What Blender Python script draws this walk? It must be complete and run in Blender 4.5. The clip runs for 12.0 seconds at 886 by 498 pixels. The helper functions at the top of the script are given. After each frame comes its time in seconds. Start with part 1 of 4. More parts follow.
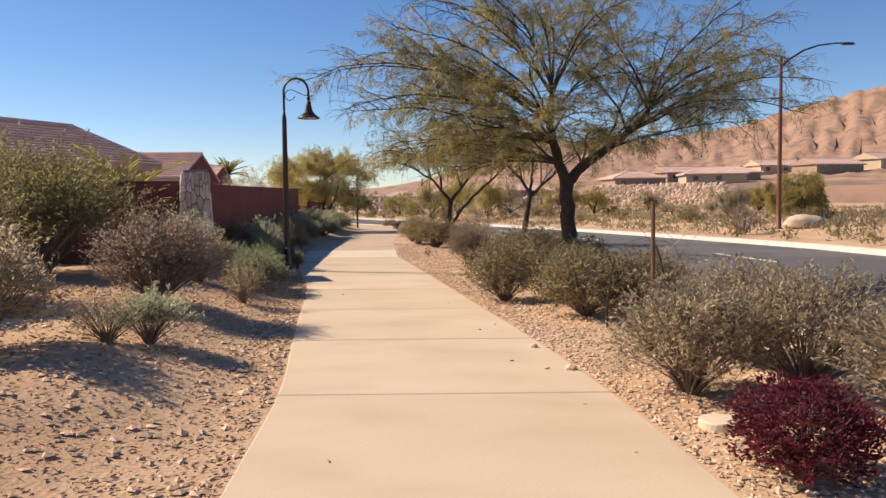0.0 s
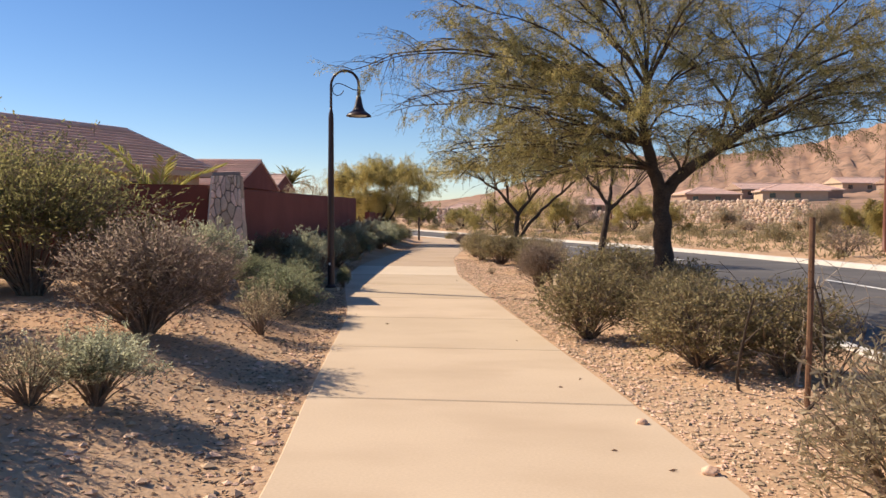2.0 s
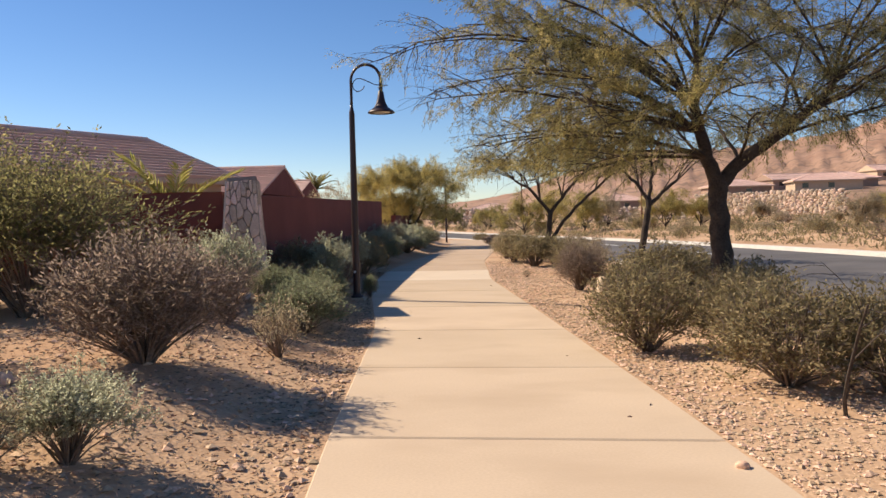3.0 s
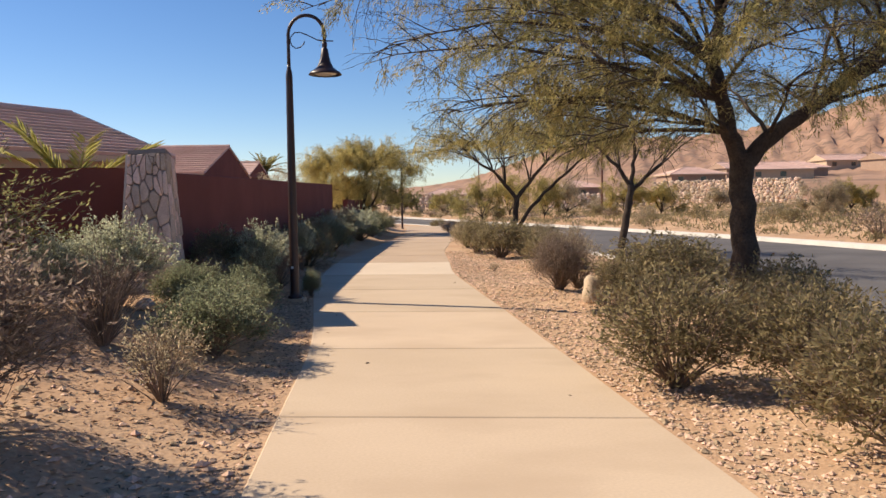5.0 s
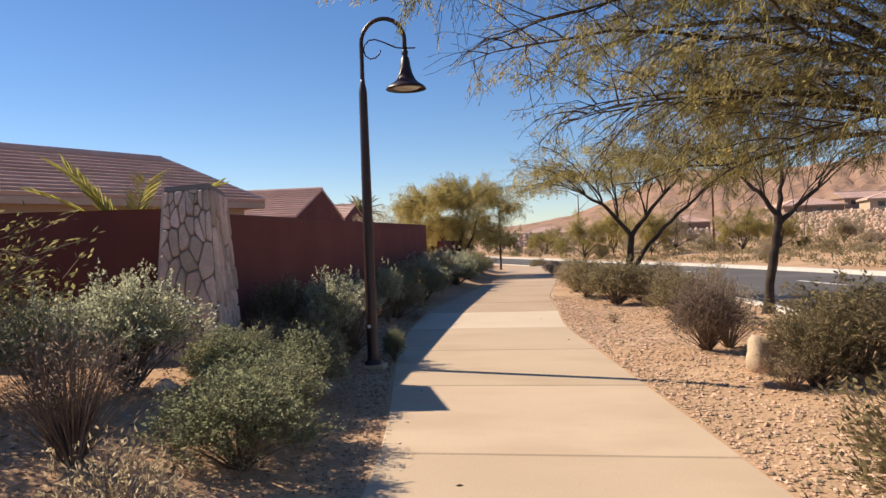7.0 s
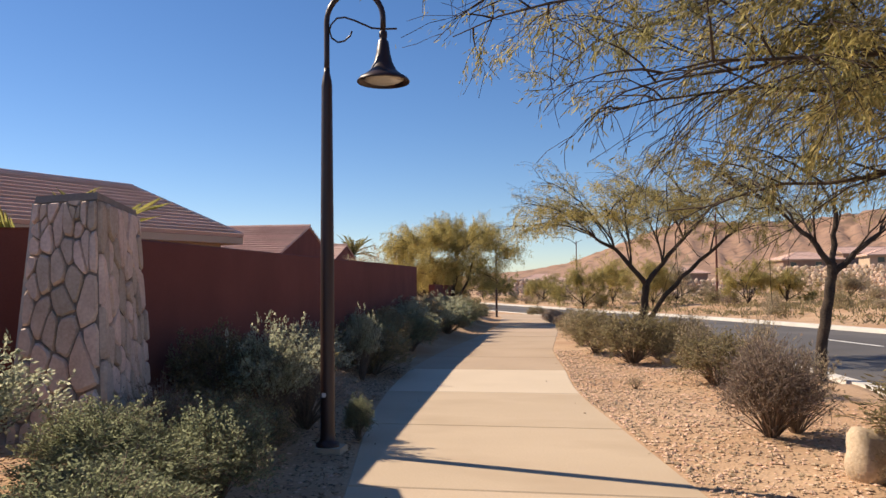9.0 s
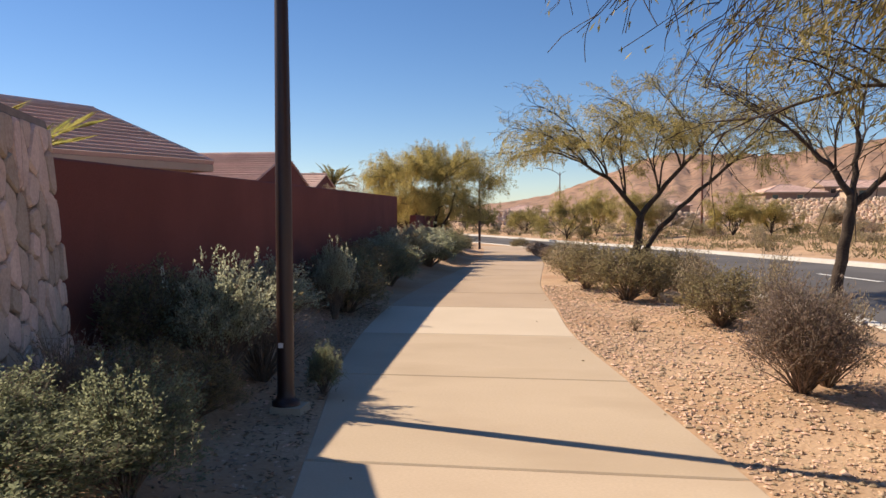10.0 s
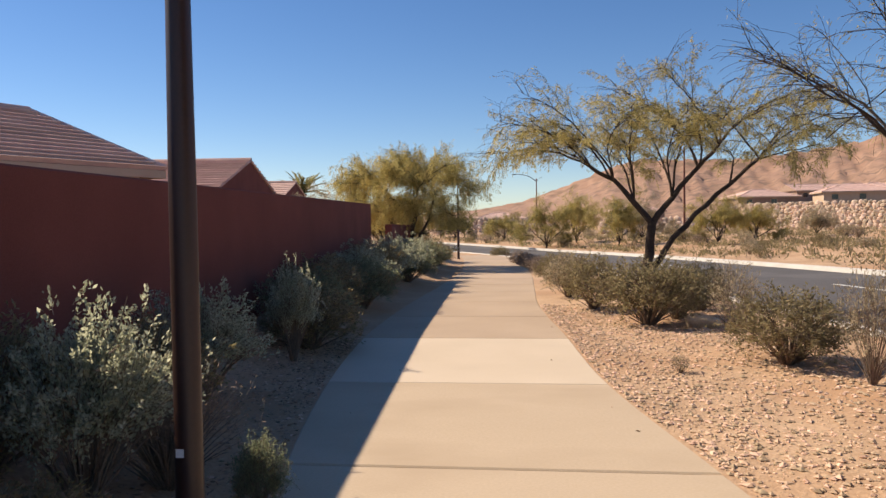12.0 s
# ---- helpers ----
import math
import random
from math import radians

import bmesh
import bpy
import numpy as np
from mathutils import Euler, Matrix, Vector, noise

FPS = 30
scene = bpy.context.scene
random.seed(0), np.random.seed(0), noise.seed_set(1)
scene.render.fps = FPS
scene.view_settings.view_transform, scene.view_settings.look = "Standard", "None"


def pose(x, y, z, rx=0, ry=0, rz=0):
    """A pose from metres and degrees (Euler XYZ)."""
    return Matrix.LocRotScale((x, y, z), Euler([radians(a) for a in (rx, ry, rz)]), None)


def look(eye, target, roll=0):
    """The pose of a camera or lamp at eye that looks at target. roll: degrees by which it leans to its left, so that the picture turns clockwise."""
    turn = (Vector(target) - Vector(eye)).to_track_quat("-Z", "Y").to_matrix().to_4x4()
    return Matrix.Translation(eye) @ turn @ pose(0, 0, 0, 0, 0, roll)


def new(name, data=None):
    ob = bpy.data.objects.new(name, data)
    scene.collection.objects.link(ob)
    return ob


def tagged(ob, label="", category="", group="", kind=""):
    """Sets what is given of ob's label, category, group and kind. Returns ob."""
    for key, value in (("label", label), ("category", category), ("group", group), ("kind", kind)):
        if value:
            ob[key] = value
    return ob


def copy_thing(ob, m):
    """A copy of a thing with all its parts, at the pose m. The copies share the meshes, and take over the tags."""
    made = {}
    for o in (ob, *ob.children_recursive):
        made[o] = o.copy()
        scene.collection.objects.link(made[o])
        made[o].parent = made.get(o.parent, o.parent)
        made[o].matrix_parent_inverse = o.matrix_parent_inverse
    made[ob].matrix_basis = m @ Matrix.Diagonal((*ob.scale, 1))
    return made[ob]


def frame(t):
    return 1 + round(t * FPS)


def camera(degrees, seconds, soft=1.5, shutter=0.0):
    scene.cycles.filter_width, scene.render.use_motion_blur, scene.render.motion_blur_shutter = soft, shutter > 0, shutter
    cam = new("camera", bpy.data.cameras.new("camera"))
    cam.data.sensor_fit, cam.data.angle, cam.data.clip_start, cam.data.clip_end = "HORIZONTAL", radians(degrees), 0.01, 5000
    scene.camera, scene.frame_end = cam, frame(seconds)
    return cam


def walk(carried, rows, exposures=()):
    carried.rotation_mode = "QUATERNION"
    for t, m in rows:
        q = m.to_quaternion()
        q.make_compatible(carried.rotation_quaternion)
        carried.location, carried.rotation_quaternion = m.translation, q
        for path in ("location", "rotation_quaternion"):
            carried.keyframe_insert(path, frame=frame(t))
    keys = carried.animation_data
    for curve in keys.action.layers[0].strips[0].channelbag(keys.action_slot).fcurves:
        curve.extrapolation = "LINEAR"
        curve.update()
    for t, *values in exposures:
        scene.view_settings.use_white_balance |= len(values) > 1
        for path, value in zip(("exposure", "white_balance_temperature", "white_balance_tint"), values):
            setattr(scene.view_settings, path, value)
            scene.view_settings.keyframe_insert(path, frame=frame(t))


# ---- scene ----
cam = camera(58.9, 12.0)
PATH = [
    (0, (0.882, -2.948, 1.447), (0.881, -0.952, 1.32), -0.6),
    (0.5, (0.876, -2.41, 1.447), (0.853, -0.413, 1.327), 0.6),
    (1, (0.892, -1.872, 1.438), (0.828, 0.123, 1.315), 1.8),
    (1.5, (0.87, -1.292, 1.416), (0.76, 0.702, 1.305), 1.0),
    (2, (0.83, -0.734, 1.42), (0.667, 1.257, 1.326), 0.4),
    (2.5, (0.705, -0.248, 1.414), (0.472, 1.735, 1.309), -0.4),
    (3, (0.65, 0.242, 1.418), (0.419, 2.226, 1.328), -1.4),
    (3.5, (0.557, 0.746, 1.425), (0.378, 2.737, 1.357), -1.5),
    (3.7, (0.537, 0.966, 1.444), (0.388, 2.96, 1.376), -1.6),
    (5.3, (0.368, 2.731, 1.409), (0.25, 4.723, 1.273), -0.8),
    (5.5, (0.358, 2.942, 1.415), (0.215, 4.934, 1.309), -1.1),
    (6, (0.268, 3.505, 1.427), (0.092, 5.497, 1.396), -1.4),
    (6.5, (0.203, 4.044, 1.436), (0.01, 6.035, 1.448), -1.1),
    (7, (0.101, 4.598, 1.419), (-0.262, 6.565, 1.396), -2.1),
    (7.2, (0.086, 4.772, 1.442), (-0.386, 6.715, 1.401), -2.9),
    (8.8, (-0.164, 6.588, 1.415), (-0.53, 8.55, 1.557), -0.0),
    (9, (-0.195, 6.764, 1.396), (-0.544, 8.732, 1.486), -0.5),
    (9.5, (-0.251, 7.335, 1.388), (-0.544, 9.313, 1.368), -1.0),
    (10, (-0.376, 7.858, 1.389), (-0.681, 9.833, 1.303), -0.2),
    (10.5, (-0.519, 8.401, 1.399), (-0.819, 10.374, 1.274), -0.8),
    (11, (-0.662, 8.944, 1.389), (-0.948, 10.918, 1.239), -1.6),
    (11.5, (-0.77, 9.459, 1.408), (-1.028, 11.439, 1.294), -1.5),
    (12, (-0.854, 10.015, 1.424), (-1.093, 12.0, 1.357), -0.8),
]
walk(cam, [(t, look(eye, target, roll)) for t, eye, target, roll in PATH], [(0, 0.50, 6700, 16), (12, 0.43, 6700, 16)])

SUN_EL, SUN_AZ = radians(39.5), math.atan2(-0.965, 0.26)   # azimuth from +y towards +x


# ---------------------------------------------------------------- world, sun
world = bpy.data.worlds.new("sky")
scene.world = world
world.use_nodes = True
wn = world.node_tree.nodes
sky = wn.new("ShaderNodeTexSky")
sky.sky_type = "NISHITA"
sky.sun_disc = False
sky.sun_elevation = SUN_EL
sky.sun_rotation = SUN_AZ
sky.altitude = 1500
sky.air_density, sky.dust_density, sky.ozone_density = 1.0, 0.2, 3.0
sat = wn.new("ShaderNodeHueSaturation")   # the clear dry desert blue
sat.inputs["Saturation"].default_value = 1.2
sat.inputs["Hue"].default_value = 0.503
world.node_tree.links.new(sky.outputs[0], sat.inputs["Color"])
world.node_tree.links.new(sat.outputs[0], wn["Background"].inputs[0])
wn["Background"].inputs[1].default_value = 0.088
sun = new("sun", bpy.data.lights.new("sun", "SUN"))
sun.data.energy, sun.data.angle, sun.data.color = 5.0, radians(0.55), (1.0, 0.875, 0.67)
sun_dir = Vector((math.sin(SUN_AZ) * math.cos(SUN_EL), math.cos(SUN_AZ) * math.cos(SUN_EL), math.sin(SUN_EL)))
sun.matrix_world = look(sun_dir * 60, (0, 0, 0))


# ---------------------------------------------------------------- materials
def material(name, dark, light, rough=0.9, scale=3.0, fine=40.0, bump=0.3, metal=0.0, vary=0.0, leaf=0.0, spec=0.3, dist=0.02, piece=0.0, spots=None, stretch=None):
    """Two scales of noise between two colours, fine relief, optional change from leaf to leaf or piece to piece."""
    m = bpy.data.materials.new(name)
    m.use_nodes = True
    nt = m.node_tree
    n, ln = nt.nodes, nt.links.new
    bs = n["Principled BSDF"]
    bs.inputs["Roughness"].default_value = rough
    bs.inputs["Metallic"].default_value = metal
    bs.inputs["Specular IOR Level"].default_value = spec
    co = n.new("ShaderNodeTexCoord")
    where = co.outputs["Object"]
    if stretch:
        mp = n.new("ShaderNodeMapping")
        mp.inputs["Scale"].default_value = stretch
        ln(where, mp.inputs["Vector"])
        where = mp.outputs[0]
    big, small = n.new("ShaderNodeTexNoise"), n.new("ShaderNodeTexNoise")
    for node, s, d in ((big, scale, 5), (small, fine, 4)):
        node.inputs["Scale"].default_value = s
        node.inputs["Detail"].default_value = d
        ln(where, node.inputs["Vector"])
    mix = n.new("ShaderNodeMath")
    mix.operation = "MULTIPLY_ADD"
    ln(small.outputs[0], mix.inputs[0])
    mix.inputs[1].default_value = 0.5
    half = n.new("ShaderNodeMath")
    half.operation = "MULTIPLY"
    half.inputs[1].default_value = 0.5
    ln(big.outputs[0], half.inputs[0])
    ln(half.outputs[0], mix.inputs[2])
    ramp = n.new("ShaderNodeValToRGB")
    ramp.color_ramp.elements[0].position, ramp.color_ramp.elements[1].position = 0.33, 0.67
    ramp.color_ramp.elements[0].color, ramp.color_ramp.elements[1].color = (*dark, 1), (*light, 1)
    ln(mix.outputs[0], ramp.inputs[0])
    col = ramp.outputs[0]
    if spots:
        tone, sc, lo, hi = spots
        sp = n.new("ShaderNodeTexNoise")
        sp.inputs["Scale"].default_value, sp.inputs["Detail"].default_value = sc, 6
        ln(where, sp.inputs["Vector"])
        mr = n.new("ShaderNodeMapRange")
        mr.inputs[1].default_value, mr.inputs[2].default_value = lo, hi
        ln(sp.outputs[0], mr.inputs[0])
        mc = n.new("ShaderNodeMix")
        mc.data_type = "RGBA"
        ln(mr.outputs[0], mc.inputs[0])
        ln(col, mc.inputs[6])
        mc.inputs[7].default_value = (*tone, 1)
        col = mc.outputs[2]
    if vary or piece:
        hsv = n.new("ShaderNodeHueSaturation")
        src = n.new("ShaderNodeNewGeometry").outputs["Random Per Island"] if vary else n.new("ShaderNodeObjectInfo").outputs["Random"]
        k = vary or piece
        mr = n.new("ShaderNodeMapRange")
        mr.inputs[3].default_value, mr.inputs[4].default_value = 1 - k, 1 + k
        ln(src, mr.inputs[0])
        ln(mr.outputs[0], hsv.inputs["Value"])
        mr2 = n.new("ShaderNodeMapRange")
        mr2.inputs[3].default_value, mr2.inputs[4].default_value = 0.5 + 0.04 * k, 0.5 - 0.05 * k
        ln(src, mr2.inputs[0])
        ln(mr2.outputs[0], hsv.inputs["Hue"])
        ln(col, hsv.inputs["Color"])
        col = hsv.outputs[0]
    ln(col, bs.inputs["Base Color"])
    if bump:
        b = n.new("ShaderNodeBump")
        b.inputs["Strength"].default_value = bump
        b.inputs["Distance"].default_value = dist
        ln(mix.outputs[0], b.inputs["Height"])
        ln(b.outputs[0], bs.inputs["Normal"])
    if leaf:
        tr = n.new("ShaderNodeBsdfTranslucent")
        ln(col, tr.inputs[0])
        ms = n.new("ShaderNodeMixShader")
        ms.inputs[0].default_value = leaf
        ln(bs.outputs[0], ms.inputs[1])
        ln(tr.outputs[0], ms.inputs[2])
        ln(ms.outputs[0], n["Material Output"].inputs[0])
    return m


M_SOIL = material("desert_soil", (0.38, 0.24, 0.145), (0.60, 0.415, 0.265), 0.95, 0.9, 30, 0.7, dist=0.03, spots=((0.44, 0.26, 0.145), 0.35, 0.45, 0.7))
M_GRAVEL = material("gravel_stone", (0.42, 0.285, 0.185), (0.70, 0.51, 0.35), 0.9, 6, 60, 0.3, vary=0.36)
M_LITTER = material("dry_litter", (0.22, 0.15, 0.105), (0.40, 0.29, 0.20), 0.95, 6, 60, 0.0, vary=0.4)
M_CONCRETE = material("tan_concrete", (0.50, 0.39, 0.275), (0.60, 0.478, 0.345), 0.85, 0.8, 70, 0.12, dist=0.004, piece=0.04, spots=((0.475, 0.365, 0.255), 1.1, 0.48, 0.75), stretch=(0.7, 1.15, 1))
M_CONCRETE2 = material("new_concrete", (0.56, 0.46, 0.34), (0.66, 0.55, 0.42), 0.85, 0.8, 70, 0.12, dist=0.004)
M_CONCRETE3 = material("brown_concrete", (0.42, 0.315, 0.22), (0.51, 0.39, 0.28), 0.85, 0.8, 70, 0.12, dist=0.004, piece=0.04)
M_ASPHALT = material("asphalt", (0.085, 0.08, 0.078), (0.13, 0.122, 0.118), 0.85, 0.5, 90, 0.3, dist=0.006, spots=((0.155, 0.147, 0.14), 0.25, 0.5, 0.7))
M_KERB = material("kerb_concrete", (0.55, 0.52, 0.47), (0.72, 0.69, 0.64), 0.85, 1.5, 40, 0.15, dist=0.004)
M_PAINT = material("road_paint", (0.6, 0.6, 0.58), (0.75, 0.75, 0.72), 0.7, 4, 60, 0.1)
M_STUCCO = material("red_stucco", (0.15, 0.046, 0.036), (0.215, 0.070, 0.054), 0.9, 1.2, 90, 0.35, dist=0.004, spots=((0.145, 0.046, 0.035), 0.8, 0.55, 0.8))
M_TAN = material("tan_stucco", (0.48, 0.36, 0.25), (0.56, 0.43, 0.31), 0.9, 1.5, 60, 0.25, dist=0.004)
M_DARKSTUCCO = material("brown_stucco", (0.30, 0.20, 0.15), (0.38, 0.27, 0.20), 0.9, 1.5, 60, 0.25, dist=0.004)
M_TILE = material("clay_tile", (0.55, 0.36, 0.30), (0.72, 0.51, 0.43), 0.85, 1.4, 30, 0.2, piece=0.10)
M_STONE = material("pillar_stone", (0.50, 0.365, 0.29), (0.74, 0.59, 0.49), 0.88, 5, 45, 0.5, dist=0.012, piece=0.28)
M_MORTAR = material("mortar", (0.22, 0.17, 0.145), (0.32, 0.26, 0.22), 0.95, 8, 70, 0.4, dist=0.006)
M_RENDER = material("grey_render", (0.34, 0.33, 0.33), (0.46, 0.44, 0.43), 0.9, 3, 60, 0.3, dist=0.006)
M_POLE = material("dark_bronze_paint", (0.026, 0.011, 0.009), (0.042, 0.017, 0.013), 0.42, 2, 60, 0.05, spec=0.5, dist=0.002)
M_RUSTPOLE = material("rust_brown_paint", (0.13, 0.05, 0.035), (0.19, 0.075, 0.05), 0.5, 2, 60, 0.05, dist=0.002)
M_RUST = material("rusty_iron", (0.10, 0.055, 0.035), (0.22, 0.12, 0.07), 0.9, 12, 90, 0.4, dist=0.004)
M_GLASS = material("lamp_lens", (0.55, 0.52, 0.45), (0.7, 0.67, 0.6), 0.25, 6, 60, 0.0, spec=0.5)
M_STICKER = material("white_sticker", (0.6, 0.6, 0.6), (0.75, 0.75, 0.75), 0.6, 6, 60, 0.0)
M_BARK = material("dark_bark", (0.034, 0.025, 0.020), (0.095, 0.071, 0.055), 0.95, 7, 45, 0.9, dist=0.03)
M_TWIG = material("grey_twig", (0.13, 0.095, 0.07), (0.27, 0.20, 0.15), 0.9, 6, 50, 0.2, vary=0.2)
M_DEAD = material("bleached_wood", (0.30, 0.24, 0.18), (0.50, 0.42, 0.33), 0.9, 6, 50, 0.3)
LF = dict(rough=0.75, scale=1.5, fine=20, bump=0, vary=0.28, leaf=0.72, spec=0.2)
M_OLIVE = material("olive_leaf", (0.285, 0.248, 0.10), (0.45, 0.39, 0.17), **LF)
M_GREEN = material("grey_green_leaf", (0.19, 0.18, 0.075), (0.31, 0.29, 0.13), **LF)
M_YELLOW = material("yellow_green_leaf", (0.32, 0.275, 0.10), (0.50, 0.425, 0.175), **LF)
M_GOLD = material("golden_green_leaf", (0.42, 0.36, 0.13), (0.60, 0.51, 0.21), **LF)
M_SAGE = material("sage_leaf", (0.32, 0.27, 0.175), (0.52, 0.44, 0.30), **LF)
M_DULL = material("dull_olive_leaf", (0.225, 0.19, 0.10), (0.36, 0.305, 0.175), **LF)
M_SILVER = material("silver_leaf", (0.35, 0.37, 0.25), (0.57, 0.57, 0.42), **LF)
M_FRESH = material("fresh_green_leaf", (0.18, 0.205, 0.12), (0.33, 0.35, 0.22), **LF)
M_CRIMSON = material("crimson_leaf", (0.10, 0.022, 0.032), (0.235, 0.042, 0.062), **LF)
M_PURPLE = material("dry_purple_twig_leaf", (0.22, 0.17, 0.13), (0.37, 0.295, 0.235), **LF)
M_PALM = material("palm_frond", (0.22, 0.22, 0.06), (0.38, 0.36, 0.12), **LF)
M_MESA = material("red_mesa_rock", (0.29, 0.17, 0.115), (0.41, 0.26, 0.18), 0.95, 0.02, 0.16, 0.7, dist=1.5, spots=((0.22, 0.145, 0.10), 0.09, 0.47, 0.62))
M_BOULDER = material("pale_boulder", (0.42, 0.32, 0.22), (0.66, 0.53, 0.38), 0.9, 4, 40, 0.5, dist=0.02)
M_RIPRAP = material("riprap_stone", (0.42, 0.31, 0.22), (0.65, 0.51, 0.39), 0.9, 1.2, 9, 0.4, dist=0.05, vary=0.3)
M_DARKGLASS = material("dark_glass", (0.02, 0.022, 0.025), (0.03, 0.033, 0.037), 0.1, 3, 50, 0.0, spec=0.6)


# ---------------------------------------------------------------- mesh tools
class Shape:
    """Vertices and faces gathered for one mesh."""

    def __init__(self):
        self.v, self.f, self.n = [], [], 0

    def add(self, verts, faces):
        self.v.append(np.asarray(verts, float).reshape(-1, 3))
        o = self.n
        self.f.extend([tuple(int(i) + o for i in f) for f in faces])
        self.n += len(self.v[-1])

    def quads(self, verts):
        """verts: (k, 4, 3)."""
        verts = np.asarray(verts, float)
        k = len(verts)
        self.v.append(verts.reshape(-1, 3))
        self.f.extend(map(tuple, (np.arange(k * 4).reshape(k, 4) + self.n).tolist()))
        self.n += 4 * k

    def tube(self, pts, radii, sides=6, cap=True):
        pts = [Vector(p) for p in pts]
        rings = []
        ref = Vector((0.31, 0.2, 0.93))
        for i, p in enumerate(pts):
            d = (pts[min(i + 1, len(pts) - 1)] - pts[max(i - 1, 0)])
            d = d.normalized() if d.length > 1e-9 else Vector((0, 0, 1))
            a = d.cross(ref)
            if a.length < 0.05:
                a = d.cross(Vector((1, 0, 0)))
            a.normalize()
            b = d.cross(a)
            r = radii[i] if hasattr(radii, "__len__") else radii
            rings.append([p + (a * math.cos(2 * math.pi * s / sides) + b * math.sin(2 * math.pi * s / sides)) * r for s in range(sides)])
        faces = []
        for i in range(len(pts) - 1):
            for s in range(sides):
                t = (s + 1) % sides
                faces.append((i * sides + s, (i + 1) * sides + s, (i + 1) * sides + t, i * sides + t))
        if cap:
            faces.append(tuple(range(sides)))
            faces.append(tuple(reversed(range((len(pts) - 1) * sides, len(pts) * sides))))
        self.add([tuple(v) for ring in rings for v in ring], faces)

    def lathe(self, profile, at, sides=24):
        x, y, z = at
        vs = [(x + r * math.cos(2 * math.pi * s / sides), y + r * math.sin(2 * math.pi * s / sides), z + h) for r, h in profile for s in range(sides)]
        fs = [(i * sides + s, i * sides + (s + 1) % sides, (i + 1) * sides + (s + 1) % sides, (i + 1) * sides + s) for i in range(len(profile) - 1) for s in range(sides)]
        fs.append(tuple(reversed(range(sides))))
        fs.append(tuple(range((len(profile) - 1) * sides, len(profile) * sides)))
        self.add(vs, fs)

    def prism(self, base, top):
        """A solid between two rings of the same number of corners."""
        k = len(base)
        self.add(list(base) + list(top), [tuple(reversed(range(k))), tuple(range(k, 2 * k))] + [(i, (i + 1) % k, k + (i + 1) % k, k + i) for i in range(k)])

    def box(self, lo, hi):
        (a, b, c), (d, e, f) = lo, hi
        self.prism([(a, b, c), (d, b, c), (d, e, c), (a, e, c)], [(a, b, f), (d, b, f), (d, e, f), (a, e, f)])

    def mesh(self, name, mat, smooth=False):
        me = bpy.data.meshes.new(name)
        v = np.concatenate(self.v) if self.v else np.zeros((0, 3))
        me.from_pydata(v.tolist(), [], self.f)
        me.materials.append(mat)
        if smooth:
            me.polygons.foreach_set("use_smooth", [True] * len(me.polygons))
        me.update()
        return me


def part(name, shape, mat, parent=None, label="", smooth=False):
    me = shape if isinstance(shape, bpy.types.Mesh) else shape.mesh(name, mat, smooth)
    ob = new(name, me)
    if parent:
        ob.parent = parent
    if label:
        ob["label"] = label
    return ob


def thing(name, at, label, category, group="", kind=""):
    ob = new(name)
    ob.matrix_world = at if isinstance(at, Matrix) else pose(*at)
    return tagged(ob, label, category, group, kind)


def smoothstep(a, b, x):
    t = np.clip((np.asarray(x, float) - a) / (b - a), 0, 1)
    return t * t * (3 - 2 * t)


# ---------------------------------------------------------------- plan: path, road, ground
PATH_Y = [-14, -4, 0.8, 2.85, 5.16, 7.46, 9.85, 12.2, 14.6, 16.9, 19.6, 24, 28, 34, 42, 52, 60]
PATH_R = [2.9, 2.6, 2.30, 2.12, 1.785, 1.395, 0.985, 0.58, 0.147, -0.249, -0.488, -0.84, -0.92, -1.05, -1.5, -2.6, -4.3]
PATH_L = [0.4, 0.1, -0.23, -0.373, -0.70, -1.02, -1.36, -1.86, -2.38, -2.749, -3.025, -3.2, -3.22, -3.3, -3.85, -5.0, -6.7]
NEAR_Y = [-40, 0, 12, 18, 28, 38, 48, 58, 70, 90]
NEAR_X = [7.6, 5.2, 4.1, 3.5, 2.3, 0.7, -1.5, -4.6, -9.5, -19]
FAR_Y = [-40, 0, 16, 24, 35, 48, 62, 79, 95, 110]
FAR_X = [21, 15.0, 12.6, 11.3, 9.2, 6.0, 1.6, -5.6, -14, -24]


def curve(ys, xs, y):
    """Smooth cubic through the plan's stations."""
    ys, xs, y = np.asarray(ys, float), np.asarray(xs, float), np.asarray(y, float)
    m = np.gradient(xs, ys)
    i = np.clip(np.searchsorted(ys, y) - 1, 0, len(ys) - 2)
    h = ys[i + 1] - ys[i]
    t = (y - ys[i]) / h
    t = np.clip(t, -3, 4)
    out = np.where(t < 0, xs[0] + m[0] * (y - ys[0]), np.where(t > 1, xs[-1] + m[-1] * (y - ys[-1]),
          (2 * t**3 - 3 * t**2 + 1) * xs[i] + (t**3 - 2 * t**2 + t) * h * m[i] + (-2 * t**3 + 3 * t**2) * xs[i + 1] + (t**3 - t**2) * h * m[i + 1]))
    return out


def path_right(y):
    return curve(PATH_Y, PATH_R, y)


def path_left(y):
    return curve(PATH_Y, PATH_L, y)


def near_kerb(y):
    return curve(NEAR_Y, NEAR_X, y)


def far_kerb(y):
    return curve(FAR_Y, FAR_X, y)


def fall(y):
    """The walk goes gently downhill past the first bend."""
    return -0.0125 * np.clip(np.asarray(y, float) - 20, 0, 45)


def bumps(x, y, s):
    return np.sin(x * 1.7 * s + 1.3 * np.sin(y * 0.9 * s)) * np.cos(y * 1.3 * s + 0.8 * np.sin(x * 1.1 * s))


